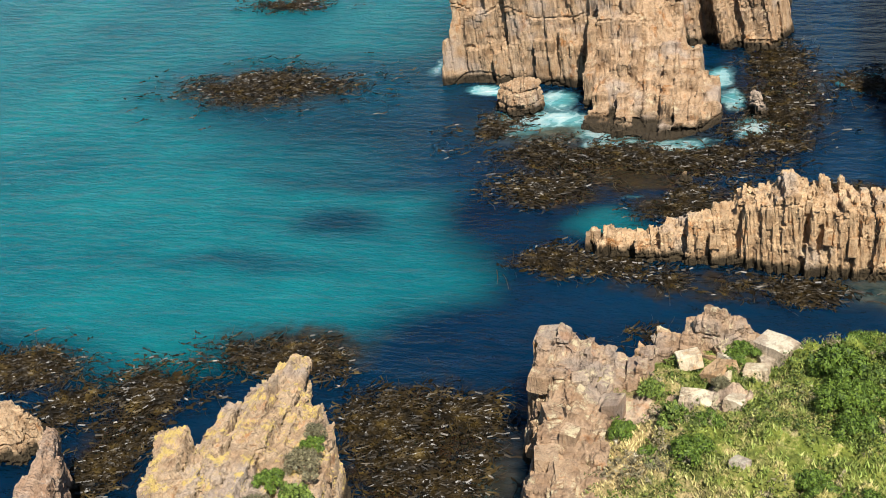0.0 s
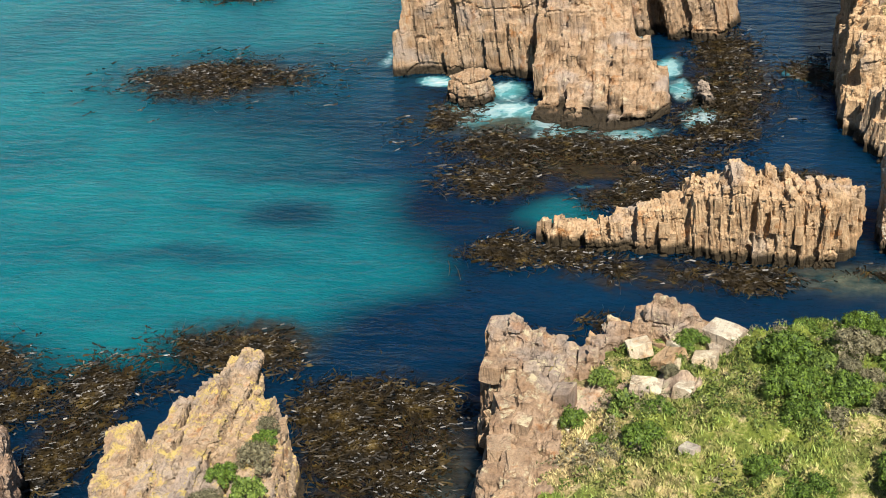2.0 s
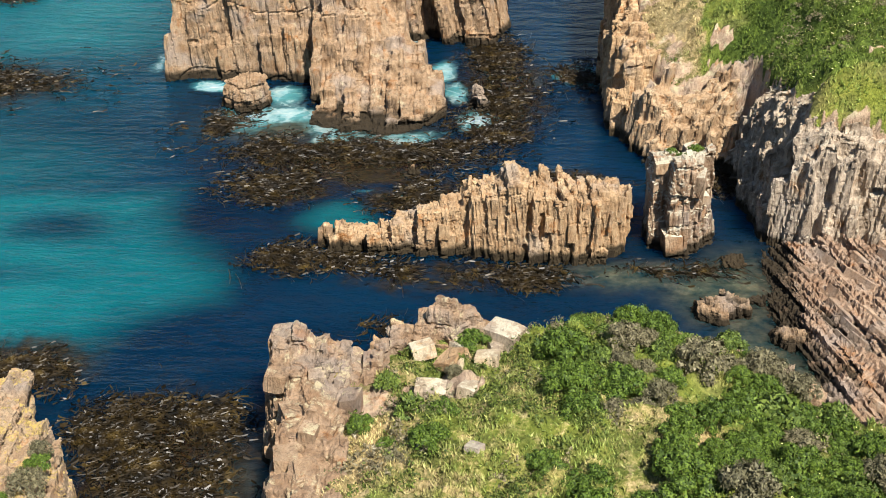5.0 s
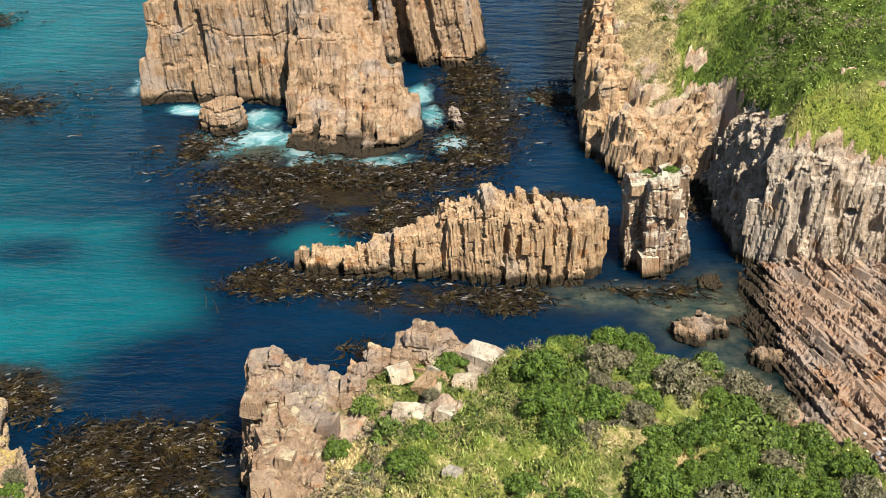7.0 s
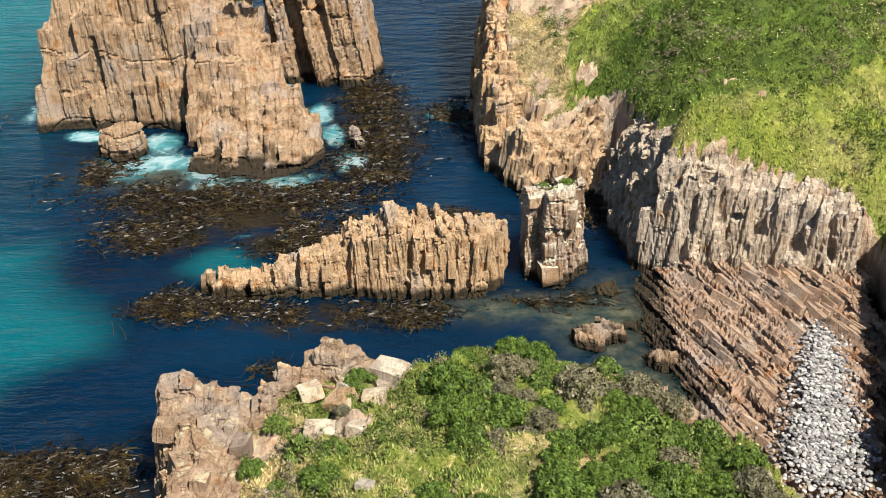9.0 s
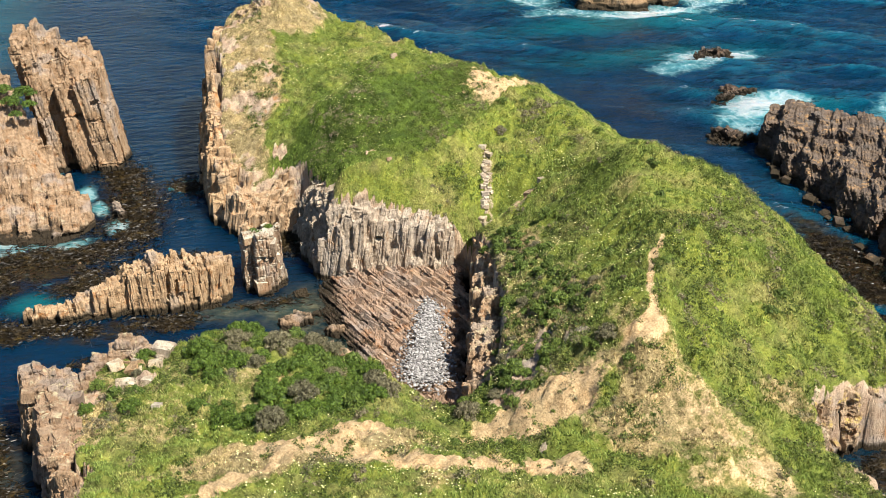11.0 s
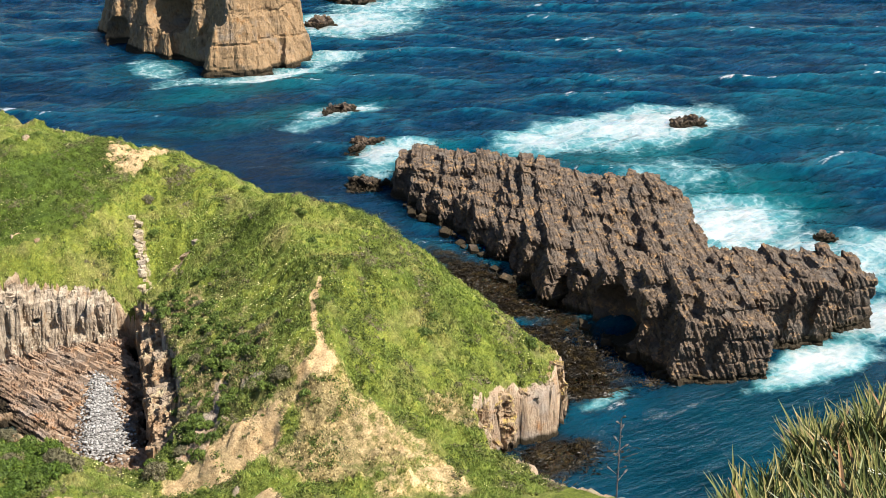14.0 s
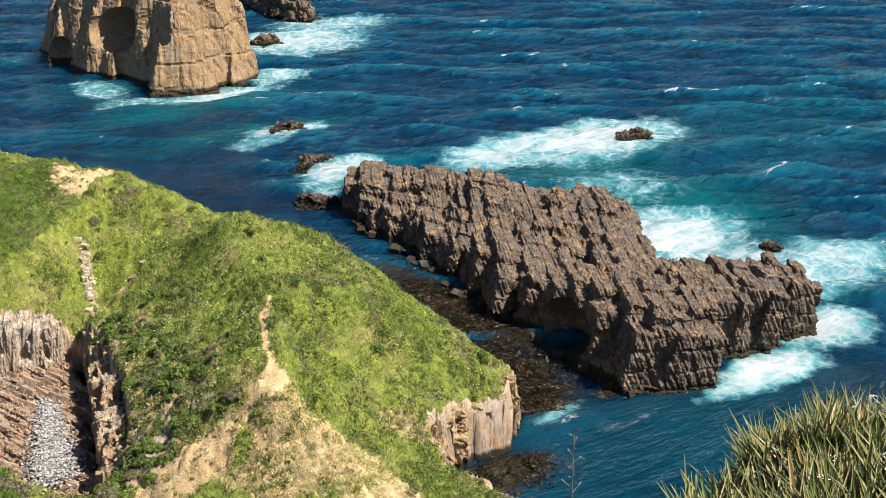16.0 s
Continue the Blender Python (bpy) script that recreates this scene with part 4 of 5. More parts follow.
PLATFORM_LINE = [(60.5, 99.5), (57.6, 98), (56.4, 95), (57, 92), (55.6, 89.6), (56, 80.3), (54.6, 70.6), (53.8, 64), (54.0, 61), (53.6, 58.5), (53.2, 56), (52.8, 52), (54.6, 49.2), (58, 48), (61.7, 50.2), (67.3, 49.8), (73.2, 49.6), (73.4, 53.5),
      (70, 58.5), (67.2, 60.5), (68.5, 64.5), (72.4, 68.5), (73, 75.5), (70, 80), (68, 87), (64.5, 93), (62, 98.5)]
PLATFORM_TOPS = [(59.6, 97, 3.4), (56.6, 90, 2.2), (62, 90, 4.6), (56.6, 79, 2.6), (60, 77, 4.4), (66, 82, 4.9), (54.6, 70, 2.8), (54.4, 63, 4.2), (57, 66, 4.0), (56.6, 59, 5.4), (53.6, 54, 5.0), (58, 51, 4.9), (66, 53, 4.4), (72, 52, 4.2),
      (67, 60.5, 3.2), (62.5, 62, 3.2), (62, 66, 3.5), (69, 72, 4.8), (60, 57, 5.0), (63, 74, 4.6), (71, 70, 4.4)]


def platform_top(x, y):
    """The platform's upper face: broken ledges that step down across the strike."""
    step = value_noise((x * 0.83 - y * 0.56) / 3.4, (x * 0.56 + y * 0.83) / 8.0, 285)
    return land_height(x, y, PLATFORM_TOPS) + 0.8 * fbm(x, y, 6.5, 283, 3) + 1.0 * np.round(2.2 * step) / 2.2


PLATFORM = crag("rock_platform", "broad rough dark brown rock platform in surf", PLATFORM_LINE, PLATFORM_TOPS, DARK_ROCK, 280, voxel=0.12, joints=(0.8, 1.4, 1.6), strike=-32, jag=0.35, wall=3.0, shoulder=0.2, amount=0.13, tilt=0.4, plates=0.3, category="rock platform", inset=0.4, sink=0.7,
     dents=[((54.4, 59.0, 1.8), (3.0, 3.0, 2.1), (1, 0.1, 0)), ((55.4, 66, 1.0), (1.6, 1.6, 1.4), (1, 0.1, 0))],
     blocks=jointed(PLATFORM_LINE, platform_top, DARK_ROCK, 281, 1.5, 2.2, -34, 10.0, 0.3, tier=1.1, deep=1.2, chip=0.18, twist=5, slant=0.25, slope=3.2))
crag("sea_rock", "huge brown rock stack with a shaded cave, ringed by surf",
     [(56.8, 180), (58.6, 170), (60.2, 164), (61.4, 156.5), (61.5, 152.4), (65, 149.8), (72, 150), (78.4, 153), (80.5, 160), (80, 172), (74, 182), (64, 190), (58, 190)],
     [(59, 178, 12), (61.5, 170, 12), (62, 160, 10.5), (64, 153, 11), (70, 153, 13), (76, 156, 11), (75, 165, 16), (66, 175, 17), (60, 184, 12), (69, 164, 19)], BROWN_ROCK, 310, voxel=0.26, joints=(2.2, 3.0, 4.0), strike=60, jag=0.7, steps=0.9, wall=3.2, shoulder=2.0, amount=0.16, tilt=0.2,
     dents=[((60.4, 166.5, 6.6), (9.5, 4.4, 3.2), (0.8, 0.6, 0)), ((57, 178, 1.6), (3, 3.2, 2.6), (0.9, 0.3, 0))])
crag("sea_rock", "far low dark rock in breaking surf", [(101, 186), (106, 184.5), (110, 192), (112, 214), (104, 216), (101, 200)], [(105, 190, 5), (107, 206, 8)], DARK_ROCK, 340, voxel=0.35, joints=(1.6, 2.4, 2.0), jag=0.9, wall=2.0, shoulder=2.0, amount=0.5)
for i, (cx, cy, r, h) in enumerate([(67.5, 125, 2.4, 0.9), (64.5, 124.4, 1.3, 0.5), (60.2, 110, 1.3, 2.0), (63, 111.6, 2.6, 0.5), (56.2, 99.6, 2.4, 0.4), (99, 97, 2.8, 1.0), (83.2, 63.4, 1.7, 0.4), (89.5, 173, 3, 1.2)]):
    crag("skerry", "small dark wave-washed rock in white water", [(cx + r * (1 + 0.3 * math.sin(5 * a + i)) * math.cos(a), cy + 0.75 * r * (1 + 0.3 * math.cos(4 * a + i)) * math.sin(a)) for a in (k * math.tau / 9 for k in range(9))],
         [(cx, cy, h + 0.4), (cx + r * 0.7, cy, h * 0.6), (cx - r * 0.7, cy + 0.3, h * 0.6)], DARK_ROCK, 400 + 7 * i, voxel=0.14, joints=(0.7, 1.0, 0.8), jag=0.35, wall=1.6, amount=0.26, group="skerries")
SHELF = crag("rock_shelf", "tilted reddish rock shelf of thin upright layers", [(12.3, 64), (12.7, 70), (11.8, 74), (12.2, 79.4), (14, 80.2), (18.5, 79), (23, 77), (22, 70), (20, 65), (18.8, 60), (16.5, 56), (14, 60)],
     [(12.6, 66, 0.2), (12.8, 73, 0.15), (13, 79, 0.2), (17.5, 77.5, 1.3), (20.5, 75, 1.5), (18, 70, 1.2), (17.5, 64, 1.1), (16.5, 58, 1.2), (14.5, 66, 0.6)], SHELF_ROCK, 460, voxel=0.09, joints=(0.4, 3.0, 1.0), strike=16, jag=0.35, wall=1.5, amount=0.15, tilt=0.5, category="rock shelf",
     blocks=jointed([(12.6, 64.5), (13.0, 70), (12.4, 74), (12.9, 79), (14, 79.6), (18.5, 78.5), (22.4, 76.5), (21.6, 70), (19.6, 65), (18.4, 60), (16.5, 57), (14.4, 60)],
                    [(12.6, 66, 0.1), (12.8, 73, 0.05), (13, 79, 0.15), (17.5, 77.5, 1.35), (20.5, 75, 1.6), (18, 70, 1.2), (17.5, 64, 1.1), (16.5, 58, 1.2), (14.5, 66, 0.5)], SHELF_ROCK, 461, 0.36, 1.8, 24, 22.0, 0.5, foot=-0.5, deep=0.7, tier=1.0, chip=0.15, slant=0.3, edge=0.6))


def loose_slabs(owner, pieces, count, up):
    """Single blocks lying proud of a rock: parts of their own."""
    for mesh, m in pieces[::max(1, len(pieces) // count)]:
        ob = new("slab", mesh)
        ob.parent = owner
        ob.matrix_basis = Matrix.Translation((0, 0, up)) @ m


loose_slabs(SHELF, jointed([(13.4, 65), (13.8, 70), (13.4, 78), (18.5, 77.5), (21.6, 75.5), (19.2, 66), (17.6, 60), (15.2, 61)],
                           [(12.6, 66, 0.2), (12.8, 73, 0.15), (13, 79, 0.2), (17.5, 77.5, 1.35), (20.5, 75, 1.6), (18, 70, 1.2), (17.5, 64, 1.1), (16.5, 58, 1.2), (14.5, 66, 0.5)], SHELF_ROCK, 462, 0.26, 1.1, 24, 22.0, 0.3, foot=0.1, deep=0.5, tier=0.9, chip=0.2, slant=0.3, edge=0.1, loose=True), 130, 0.06)
loose_slabs(ISLET, jointed(ISLET_LINE, ISLET_TOPS, TAN_ROCK, 163, 0.3, 0.45, 8, 4.0, 0.4, tier=0.8, loose=True), 60, 0.02)
loose_slabs(PILLAR, jointed(PILLAR_LINE, PILLAR_TOPS, PILLAR_ROCK, 193, 0.5, 0.55, 4, 1.0, 0.4, tier=0.7, twist=8, chip=0.35, loose=True), 16, 0.03)
for cx, cy, r, h, k in [(9.9, 73.7, 0.95, 0.6, 1), (11.2, 77.8, 0.55, 0.3, 2), (11.8, 74.7, 0.45, 0.3, 3), (12.3, 71.7, 0.8, 0.5, 4), (-15.4, 95.5, 1.35, 2.0, 5), (-4.3, 86.4, 0.6, 0.9, 6), (-1.6, 96, 0.75, 1.5, 7), (-26.8, 60.2, 1.2, 1.6, 8)]:
    crag("boulder", "rounded tan boulder standing in the water", [(cx + r * (1 + 0.15 * math.sin(3 * a + k)) * math.cos(a), cy + 0.75 * r * (1 + 0.15 * math.cos(2 * a + k)) * math.sin(a)) for a in (j * math.tau / 8 for j in range(8))],
         [(cx, cy, h), (cx + r * 0.8, cy, h * 0.8), (cx - r * 0.8, cy, h * 0.85), (cx, cy - r * 0.6, h * 0.8)], TAN_ROCK, 500 + 11 * k, voxel=0.07, joints=(0.7, 0.8, 0.7), jag=0.12, wall=4.0, amount=0.12, category="boulder", group="boulders in the bay")


# ---- blocks along the cliffs ----
def cliff(line, label, stone, seed, size=0.8, deep=2.2, drop=0.25, amount=0.09, tall=5.5, wall=6.0, jag=0.4, lean=3.0, tier=1.5, chip=0.22, slope=6.0, dents=()):
    """A worn face of jointed rock along a stretch of coast; the sea lies to the left of the line."""
    normals = []
    for (ax, ay), (bx, by) in zip(line, line[1:]):
        length = math.hypot(bx - ax, by - ay)
        normals.append((-(by - ay) / length, (bx - ax) / length))
    ends = [normals[0]] + [((a[0] + b[0]) / 2, (a[1] + b[1]) / 2) for a, b in zip(normals, normals[1:])] + [normals[-1]]
    outline = [(px + 0.45 * n[0], py + 0.45 * n[1]) for (px, py), n in zip(line, ends)]
    outline += [(px - deep * n[0], py - deep * n[1]) for (px, py), n in zip(line[::-1], ends[::-1])]
    x, y = plan_grid(outline, 0.16)
    strike = math.degrees(math.atan2(line[-1][1] - line[0][1], line[-1][0] - line[0][0]))
    c, s = math.cos(radians(strike)), math.sin(radians(strike))
    u, v = x * c + y * s, -x * s + y * c
    r1, _ = bricks(u, v, 0 * u + 2.0, 1.5 * size, 1.1 * size, 4.0, seed + 50)
    inland = -0.45 - 0.9 * (r1 - 0.5) - 0.6 * fbm(x, y, 2.0, seed + 51, 3) + line_distance(x, y, outline[:len(line)])
    h = land_height(x, y, SPOTS) - drop + 0.3 * (r1 - 0.5) + 0.5 * fbm(x, y, 1.6, seed, 3) - 0.5 * ramp01(inland, 0.9, 2.0)
    d = edge_distance(x, y, outline) - 0.45 - 0.45 * (r1 - 0.5) + 0.5 * fbm(x, y, 2.0, seed + 51, 3)
    z = np.clip(np.minimum(h, -0.6 + min(wall, slope) * (d + 0.1)), -2.0, None)
    front = [(px - 0.1 * n[0], py - 0.1 * n[1]) for (px, py), n in zip(outline[:len(line)], ends)] + [(px - (deep - 0.4) * n[0], py - (deep - 0.4) * n[1]) for (px, py), n in zip(line[::-1], ends[::-1])]
    blocks = jointed(front, lambda x, y: land_height(x, y, SPOTS) - drop - 0.1, stone, seed + 1, 0.6 * size, 0.8 * size, strike, lean, jag, foot=-0.6, tier=tier, chip=chip, edge=2.0, least=0.3, slope=slope)
    ob = weathered("cliff_face", x, y, z, stone, 0.1, amount, strike, seed, (0.75 * size, 1.3, tall), 0.14, dents, blocks)
    tagged(ob, label, kind="structure")


GREY_FACE = "grey and white weathered cliff of upright rock columns"
TAN_FACE = "tan weathered sea cliff of upright rock slabs"
cliff([(22.4, 76), (18, 78), (15, 78.7), (12.7, 79.8)], GREY_FACE, GREY_ROCK, 601, deep=3.2, drop=0.4)
cliff([(12.7, 79.8), (12.4, 84.5), (12.2, 88.2)], GREY_FACE, GREY_ROCK, 602, 0.6, deep=5.6, drop=0.6, slope=3.0, lean=10.0)
cliff([(12.2, 88.2), (10.4, 88.8), (8, 88.6), (6.4, 92)], TAN_FACE, TAN_ROCK, 603, deep=5.0, slope=3.6, jag=0.9, lean=-8.0)
cliff([(6.4, 92), (6.0, 99), (6.7, 108), (7.4, 116), (9.5, 121)], TAN_FACE, TAN_ROCK, 608, deep=3.0, jag=1.0)
cliff([(17.6, 57), (18.9, 59.5), (19.5, 62), (21.1, 67), (22.6, 72), (23.2, 76)], "dark shaded gully wall of leaning rock slabs", MOUND_ROCK, 604, 0.9, 2.0, 1.2, 0.1, 4.0, 8.0, 0.7, 4.0, 3.0, 0.15, 9.0)
cliff([(-4.2, 52), (-5.3, 58), (-6.3, 62), (-6.9, 65), (-6.5, 66), (-5.6, 66.2), (-4.2, 65.8), (-2, 67.4), (1.3, 68)], TAN_FACE, MOUND_ROCK, 605, 0.85, 1.6, 0.7)
cliff([(1.3, 68), (5, 68.6), (9, 67.9), (11.3, 66.3), (12.3, 64.5)], TAN_FACE, MOUND_ROCK, 607, 0.8, 1.2, 1.5)
cliff([(44.2, 52.6), (41.5, 50.5), (39, 51), (35.5, 49.6), (34.3, 46.5), (35.5, 41)], "tan overhanging cliff edge streaked with pale lichen", LICHEN_ROCK, 606, 0.95, 1.8, 0.8, 0.16, 1.6, dents=[((40.7, 50.4, 1.2), (1.7, 1.6, 1.5), (0.2, 1, 0)), ((37, 50.4, 0.9), (0.7, 1.2, 1.1), (0.2, 1, 0))])

OUTCROP_TOPS = [(-4.8, 55, 3.1), (-6.0, 61, 3.1), (-6.6, 65, 4.1), (-5.4, 65.2, 3.8), (-4, 65, 3.5), (-2, 66.4, 3.3), (-0.4, 67, 3.6), (-4.4, 62, 3.5), (-3.8, 56, 3.5)]
OUTCROP_LINE = [(-4.7, 53), (-5.6, 58), (-6.8, 63.4), (-7.2, 65.7), (-5.8, 66), (-4.2, 65.3), (-2.2, 66.7), (0.2, 67.5), (0.4, 66.4), (-2.4, 65.2), (-3.6, 63.4), (-3.6, 59), (-3.0, 53)]
OUTCROP = crag("rock_outcrop", "blocky tan rock outcrop at the tip of the mound",
     OUTCROP_LINE, [(x, y, z - 0.3) for x, y, z in OUTCROP_TOPS], MOUND_ROCK, 640, joints=(0.85, 1.0, 1.0), strike=4, jag=0.2, wall=5.0, amount=0.1, voxel=0.075, category="rock outcrop",
     dents=[((-5.6, 61.2, 0.9), (0.9, 1.0, 0.7), (0.3, 1, 0))], blocks=gathered(jointed(OUTCROP_LINE, [(x, y, z + 0.05) for x, y, z in OUTCROP_TOPS], MOUND_ROCK, 641, 0.7, 0.8, 6, 3.0, 0.45, foot=-0.4, tier=1.1, chip=0.34, slant=0.4, twist=7, loose=True)
                     + [(hulls(MOUND_ROCK, 0.4, 0.3)[k], pose(x, y, z, 5 * k, 7, 40 * k) @ Matrix.Diagonal((1.1 * r, r, 0.8 * r, 1))) for k, (x, y, z, r) in enumerate([(-1.3, 66.8, 3.5, 0.6), (-0.5, 66.9, 3.5, 0.6), (-0.95, 66.7, 4.15, 0.5), (-0.3, 66.6, 4.0, 0.42), (-0.75, 66.65, 4.55, 0.26), (-1.6, 66.3, 3.4, 0.5), (-0.6, 66.1, 3.6, 0.45)])]))
crag("rock_outcrop", "pale pointed rock outcrop crowning the headland",
     [(9.4, 111), (10, 117), (14, 119.5), (18.4, 116.5), (17.8, 113), (14.5, 109.5)], [(10.6, 112.5, 10.2), (13.4, 113.4, 12.6), (15.2, 114.6, 14.8), (15.4, 116, 14.6), (17.4, 114, 11.8), (14.8, 111, 11.6)], LICHEN_ROCK, 660, joints=(0.9, 1.4, 1.2), strike=-20, jag=0.25, wall=9.0, shoulder=1.2, amount=0.22, voxel=0.16, category="rock outcrop")

loose_slabs(OUTCROP, jointed(OUTCROP_LINE, OUTCROP_TOPS, MOUND_ROCK, 643, 0.6, 0.7, 6, 3.0, 0.4, foot=0.2, tier=0.9, chip=0.45, slant=0.4, twist=9, loose=True), 70, 0.02)

# ---- single blocks ----
def block(owner, name, mesh, x, y, z, sx, sy, sz, turn, tip=0.0, lean=0.0):
    ob = new(name, mesh)
    ob.parent = owner
    ob.matrix_basis = pose(x, y, z, tip, lean, turn) @ Matrix.Diagonal((sx, sy, sz, 1))
    return ob


SEA_BOULDERS = hulls(DARK_ROCK, 0.6, 0.5)
_rng = random.Random(61)
_edge = [(56.4, 94), (55.4, 90), (55.6, 82), (54.2, 72), (53.4, 63), (53.6, 58), (52.4, 54.5), (53, 51.5)]
for _ in range(44):
    k = _rng.randrange(len(_edge) - 1)
    a, (ax, ay), (bx, by) = _rng.random(), _edge[k], _edge[k + 1]
    r = 0.12 + 0.3 * _rng.random() ** 2
    block(PLATFORM, "boulder", _rng.choice(SEA_BOULDERS), ax + (bx - ax) * a + _rng.gauss(0, 0.4), ay + (by - ay) * a + _rng.gauss(0, 0.4), 0.25 * r, r * 1.2, r, r * 0.8, _rng.uniform(0, 360), _rng.uniform(-20, 20), _rng.uniform(-20, 20))

# ---- loose stone ----
BOULDERS = hulls(PALE_ROCK, 0.4, 0.3)[:4] + hulls(TAN_ROCK, 0.4, 0.3)[:1]


def boulder(x, y, size, kind, turn, sink=0.35, label="pale lichen-spotted boulder lying in the grass", group="boulders on the mound"):
    z = float(ground_at(np.array([x]), np.array([y]))[0])
    ob = new("boulder", BOULDERS[kind])
    ob.matrix_basis = pose(x, y, z + size * (0.75 - sink) - 0.1, 5 * kind, 8, turn) @ Matrix.Diagonal((size * 1.05, size * 0.85, size * 0.7, 1))
    return tagged(ob, label, "boulder", group)


for k, (x, y, size) in enumerate([(-1.1, 62.6, 0.5), (0.2, 63, 0.38), (-0.2, 65.6, 0.4), (-1.6, 65.2, 0.4), (0.3, 66.2, 0.35), (1.2, 66.2, 0.6), (1.7, 66.5, 0.42), (0.9, 65.7, 0.3), (0.7, 64.8, 0.4), (-0.5, 64.8, 0.5),
                                  (-3.4, 61.2, 0.3), (-2.4, 60.3, 0.35), (-1, 59.8, 0.25), (0.6, 59.2, 0.25),
                                  (27.6, 75.9, 0.4), (28.3, 75.5, 0.3), (22, 84.9, 0.3), (23.4, 85.3, 0.35), (24.6, 85.7, 0.3), (19, 83.7, 0.2)]):
    boulder(x, y, size, k % 5, 67 * k)
_rng = random.Random(55)
for k in range(80):
    a = _rng.random()
    boulder(24.1 + 2.1 * a + _rng.gauss(0, 0.16), 75.4 + 6.8 * a + _rng.gauss(0, 0.2), 0.12 + 0.16 * _rng.random() ** 2, k % 4, _rng.uniform(0, 360), 0.3, "small pale angular stone in a seam across the grass", "stones in the seam")


def pebbles():
    """The pale cobble beach at the head of the cove."""
    rng = random.Random(77)
    bm = bmesh.new()
    bmesh.ops.create_icosphere(bm, subdivisions=1, radius=1)
    ball = [v.co.copy() for v in bm.verts]
    tris = [tuple(v.index for v in f.verts) for f in bm.faces]
    bm.free()
    verts, faces = [], []
    for _ in range(4200):
        t = 0.82 * rng.random() ** 1.5
        x, y = 16.5 + 3.3 * t + rng.gauss(0, 0.75 - 0.5 * t), 62.8 + 10.8 * t + rng.gauss(0, 0.9 - 0.5 * t)
        r = rng.uniform(0.04, 0.11)
        turn = Euler((rng.uniform(-0.4, 0.4), rng.uniform(-0.4, 0.4), rng.uniform(0, 6.3))).to_matrix()
        n = len(verts)
        h = 1.25 + 0.25 * rng.random()
        verts += [tuple(turn @ Vector((p.x * r * 1.2, p.y * r, p.z * r * 0.6)) + Vector((x, y, h))) for p in ball]
        faces += [tuple(i + n for i in f) for f in tris]
    mesh = bpy.data.meshes.new("cobbles")
    mesh.from_pydata(verts, [], faces)
    mesh.materials.append(COBBLE)
    return tagged(new("cobble_beach", mesh), "pale grey cobbles heaped at the head of the cove", "cobbles", kind="stuff")


COBBLE, _t, _b = material("cobble", 0.85)
_t.links.new(stops(_t, _t.nodes.new("ShaderNodeNewGeometry").outputs["Random Per Island"], (0.0, (0.10, 0.092, 0.085)), (0.5, (0.21, 0.195, 0.18)), (1.0, (0.40, 0.38, 0.35))), _b.inputs["Base Color"])
pebbles()


# ---- plants ----
def soup(name, verts, faces_per, stuff_material, marks=None):
    """A mesh of loose quads or triangles from one long array of corners."""
    verts = np.asarray(verts, np.float32).reshape(-1, 3)
    count = len(verts) // faces_per
    mesh = bpy.data.meshes.new(name)
    mesh.vertices.add(len(verts))
    mesh.vertices.foreach_set("co", verts.ravel())
    mesh.loops.add(len(verts))
    mesh.loops.foreach_set("vertex_index", np.arange(len(verts), dtype=np.int32))
    mesh.polygons.add(count)
    mesh.polygons.foreach_set("loop_start", np.arange(count, dtype=np.int32) * faces_per)
    mesh.update(calc_edges=True)
    for key, values in (marks or {}).items():
        mesh.attributes.new(key, "FLOAT", "POINT").data.foreach_set("value", np.asarray(values, np.float32))
    mesh.materials.append(stuff_material)
    return mesh


def shrub_mesh(seed, leaves, stuff_material, leaf=1.0):
    """A rounded low bush: leaf sprays over several lobes."""
    rng = np.random.default_rng(seed)
    lobes = [(0, 0, 0.2, 0.5)]
    for k in range(17):
        a, q = 2.4 * k + rng.uniform(-0.4, 0.4), math.sqrt((k + 0.6) / 17)
        lobes.append((0.74 * q * math.cos(a), 0.74 * q * math.sin(a), 0.52 * math.sqrt(max(0.05, 1 - q * q)) + rng.uniform(-0.08, 0.1), rng.uniform(0.2, 0.33)))
    which = rng.integers(0, len(lobes), leaves)
    lobe = np.array(lobes)[which]
    d = rng.normal(size=(leaves, 3))
    d[:, 2] = np.abs(d[:, 2]) * 1.1 - 0.25
    d /= np.linalg.norm(d, axis=1)[:, None]
    r = lobe[:, 3] * np.where(rng.random(leaves) < 0.25, 0.6, rng.uniform(0.84, 1.06, leaves))
    centre = lobe[:, :3] + d * r[:, None] * np.array([1, 1, 0.85])
    side = np.cross(d, rng.normal(size=(leaves, 3)))
    side /= np.linalg.norm(side, axis=1)[:, None]
    along = np.cross(side, d) + d * rng.uniform(-0.1, 0.45, leaves)[:, None]
    fill = leaf * np.where(r < 0.65 * lobe[:, 3], 2.6, 1.0)
    a, b = (fill * rng.uniform(0.024, 0.046, leaves))[:, None], (fill * rng.uniform(0.035, 0.08, leaves))[:, None]
    quads = np.stack([centre - side * a, centre + along * b * 0.5 - side * a * 0.2 + side * a * 1.2, centre + along * b * 1.6, centre - side * a * 0.9 + along * b * 0.7], 1)
    return soup("shrub", quads, 4, stuff_material)


GREEN_SHRUBS = [shrub_mesh(900 + i, 3300, SHRUB_GREEN, 0.6) for i in range(4)]
GREY_SHRUBS = [shrub_mesh(920 + i, 2600, SHRUB_GREY, 0.6) for i in range(2)]
DARK_SHRUBS = [shrub_mesh(940 + i, 1300, SHRUB_DARK, 1.0) for i in range(3)]


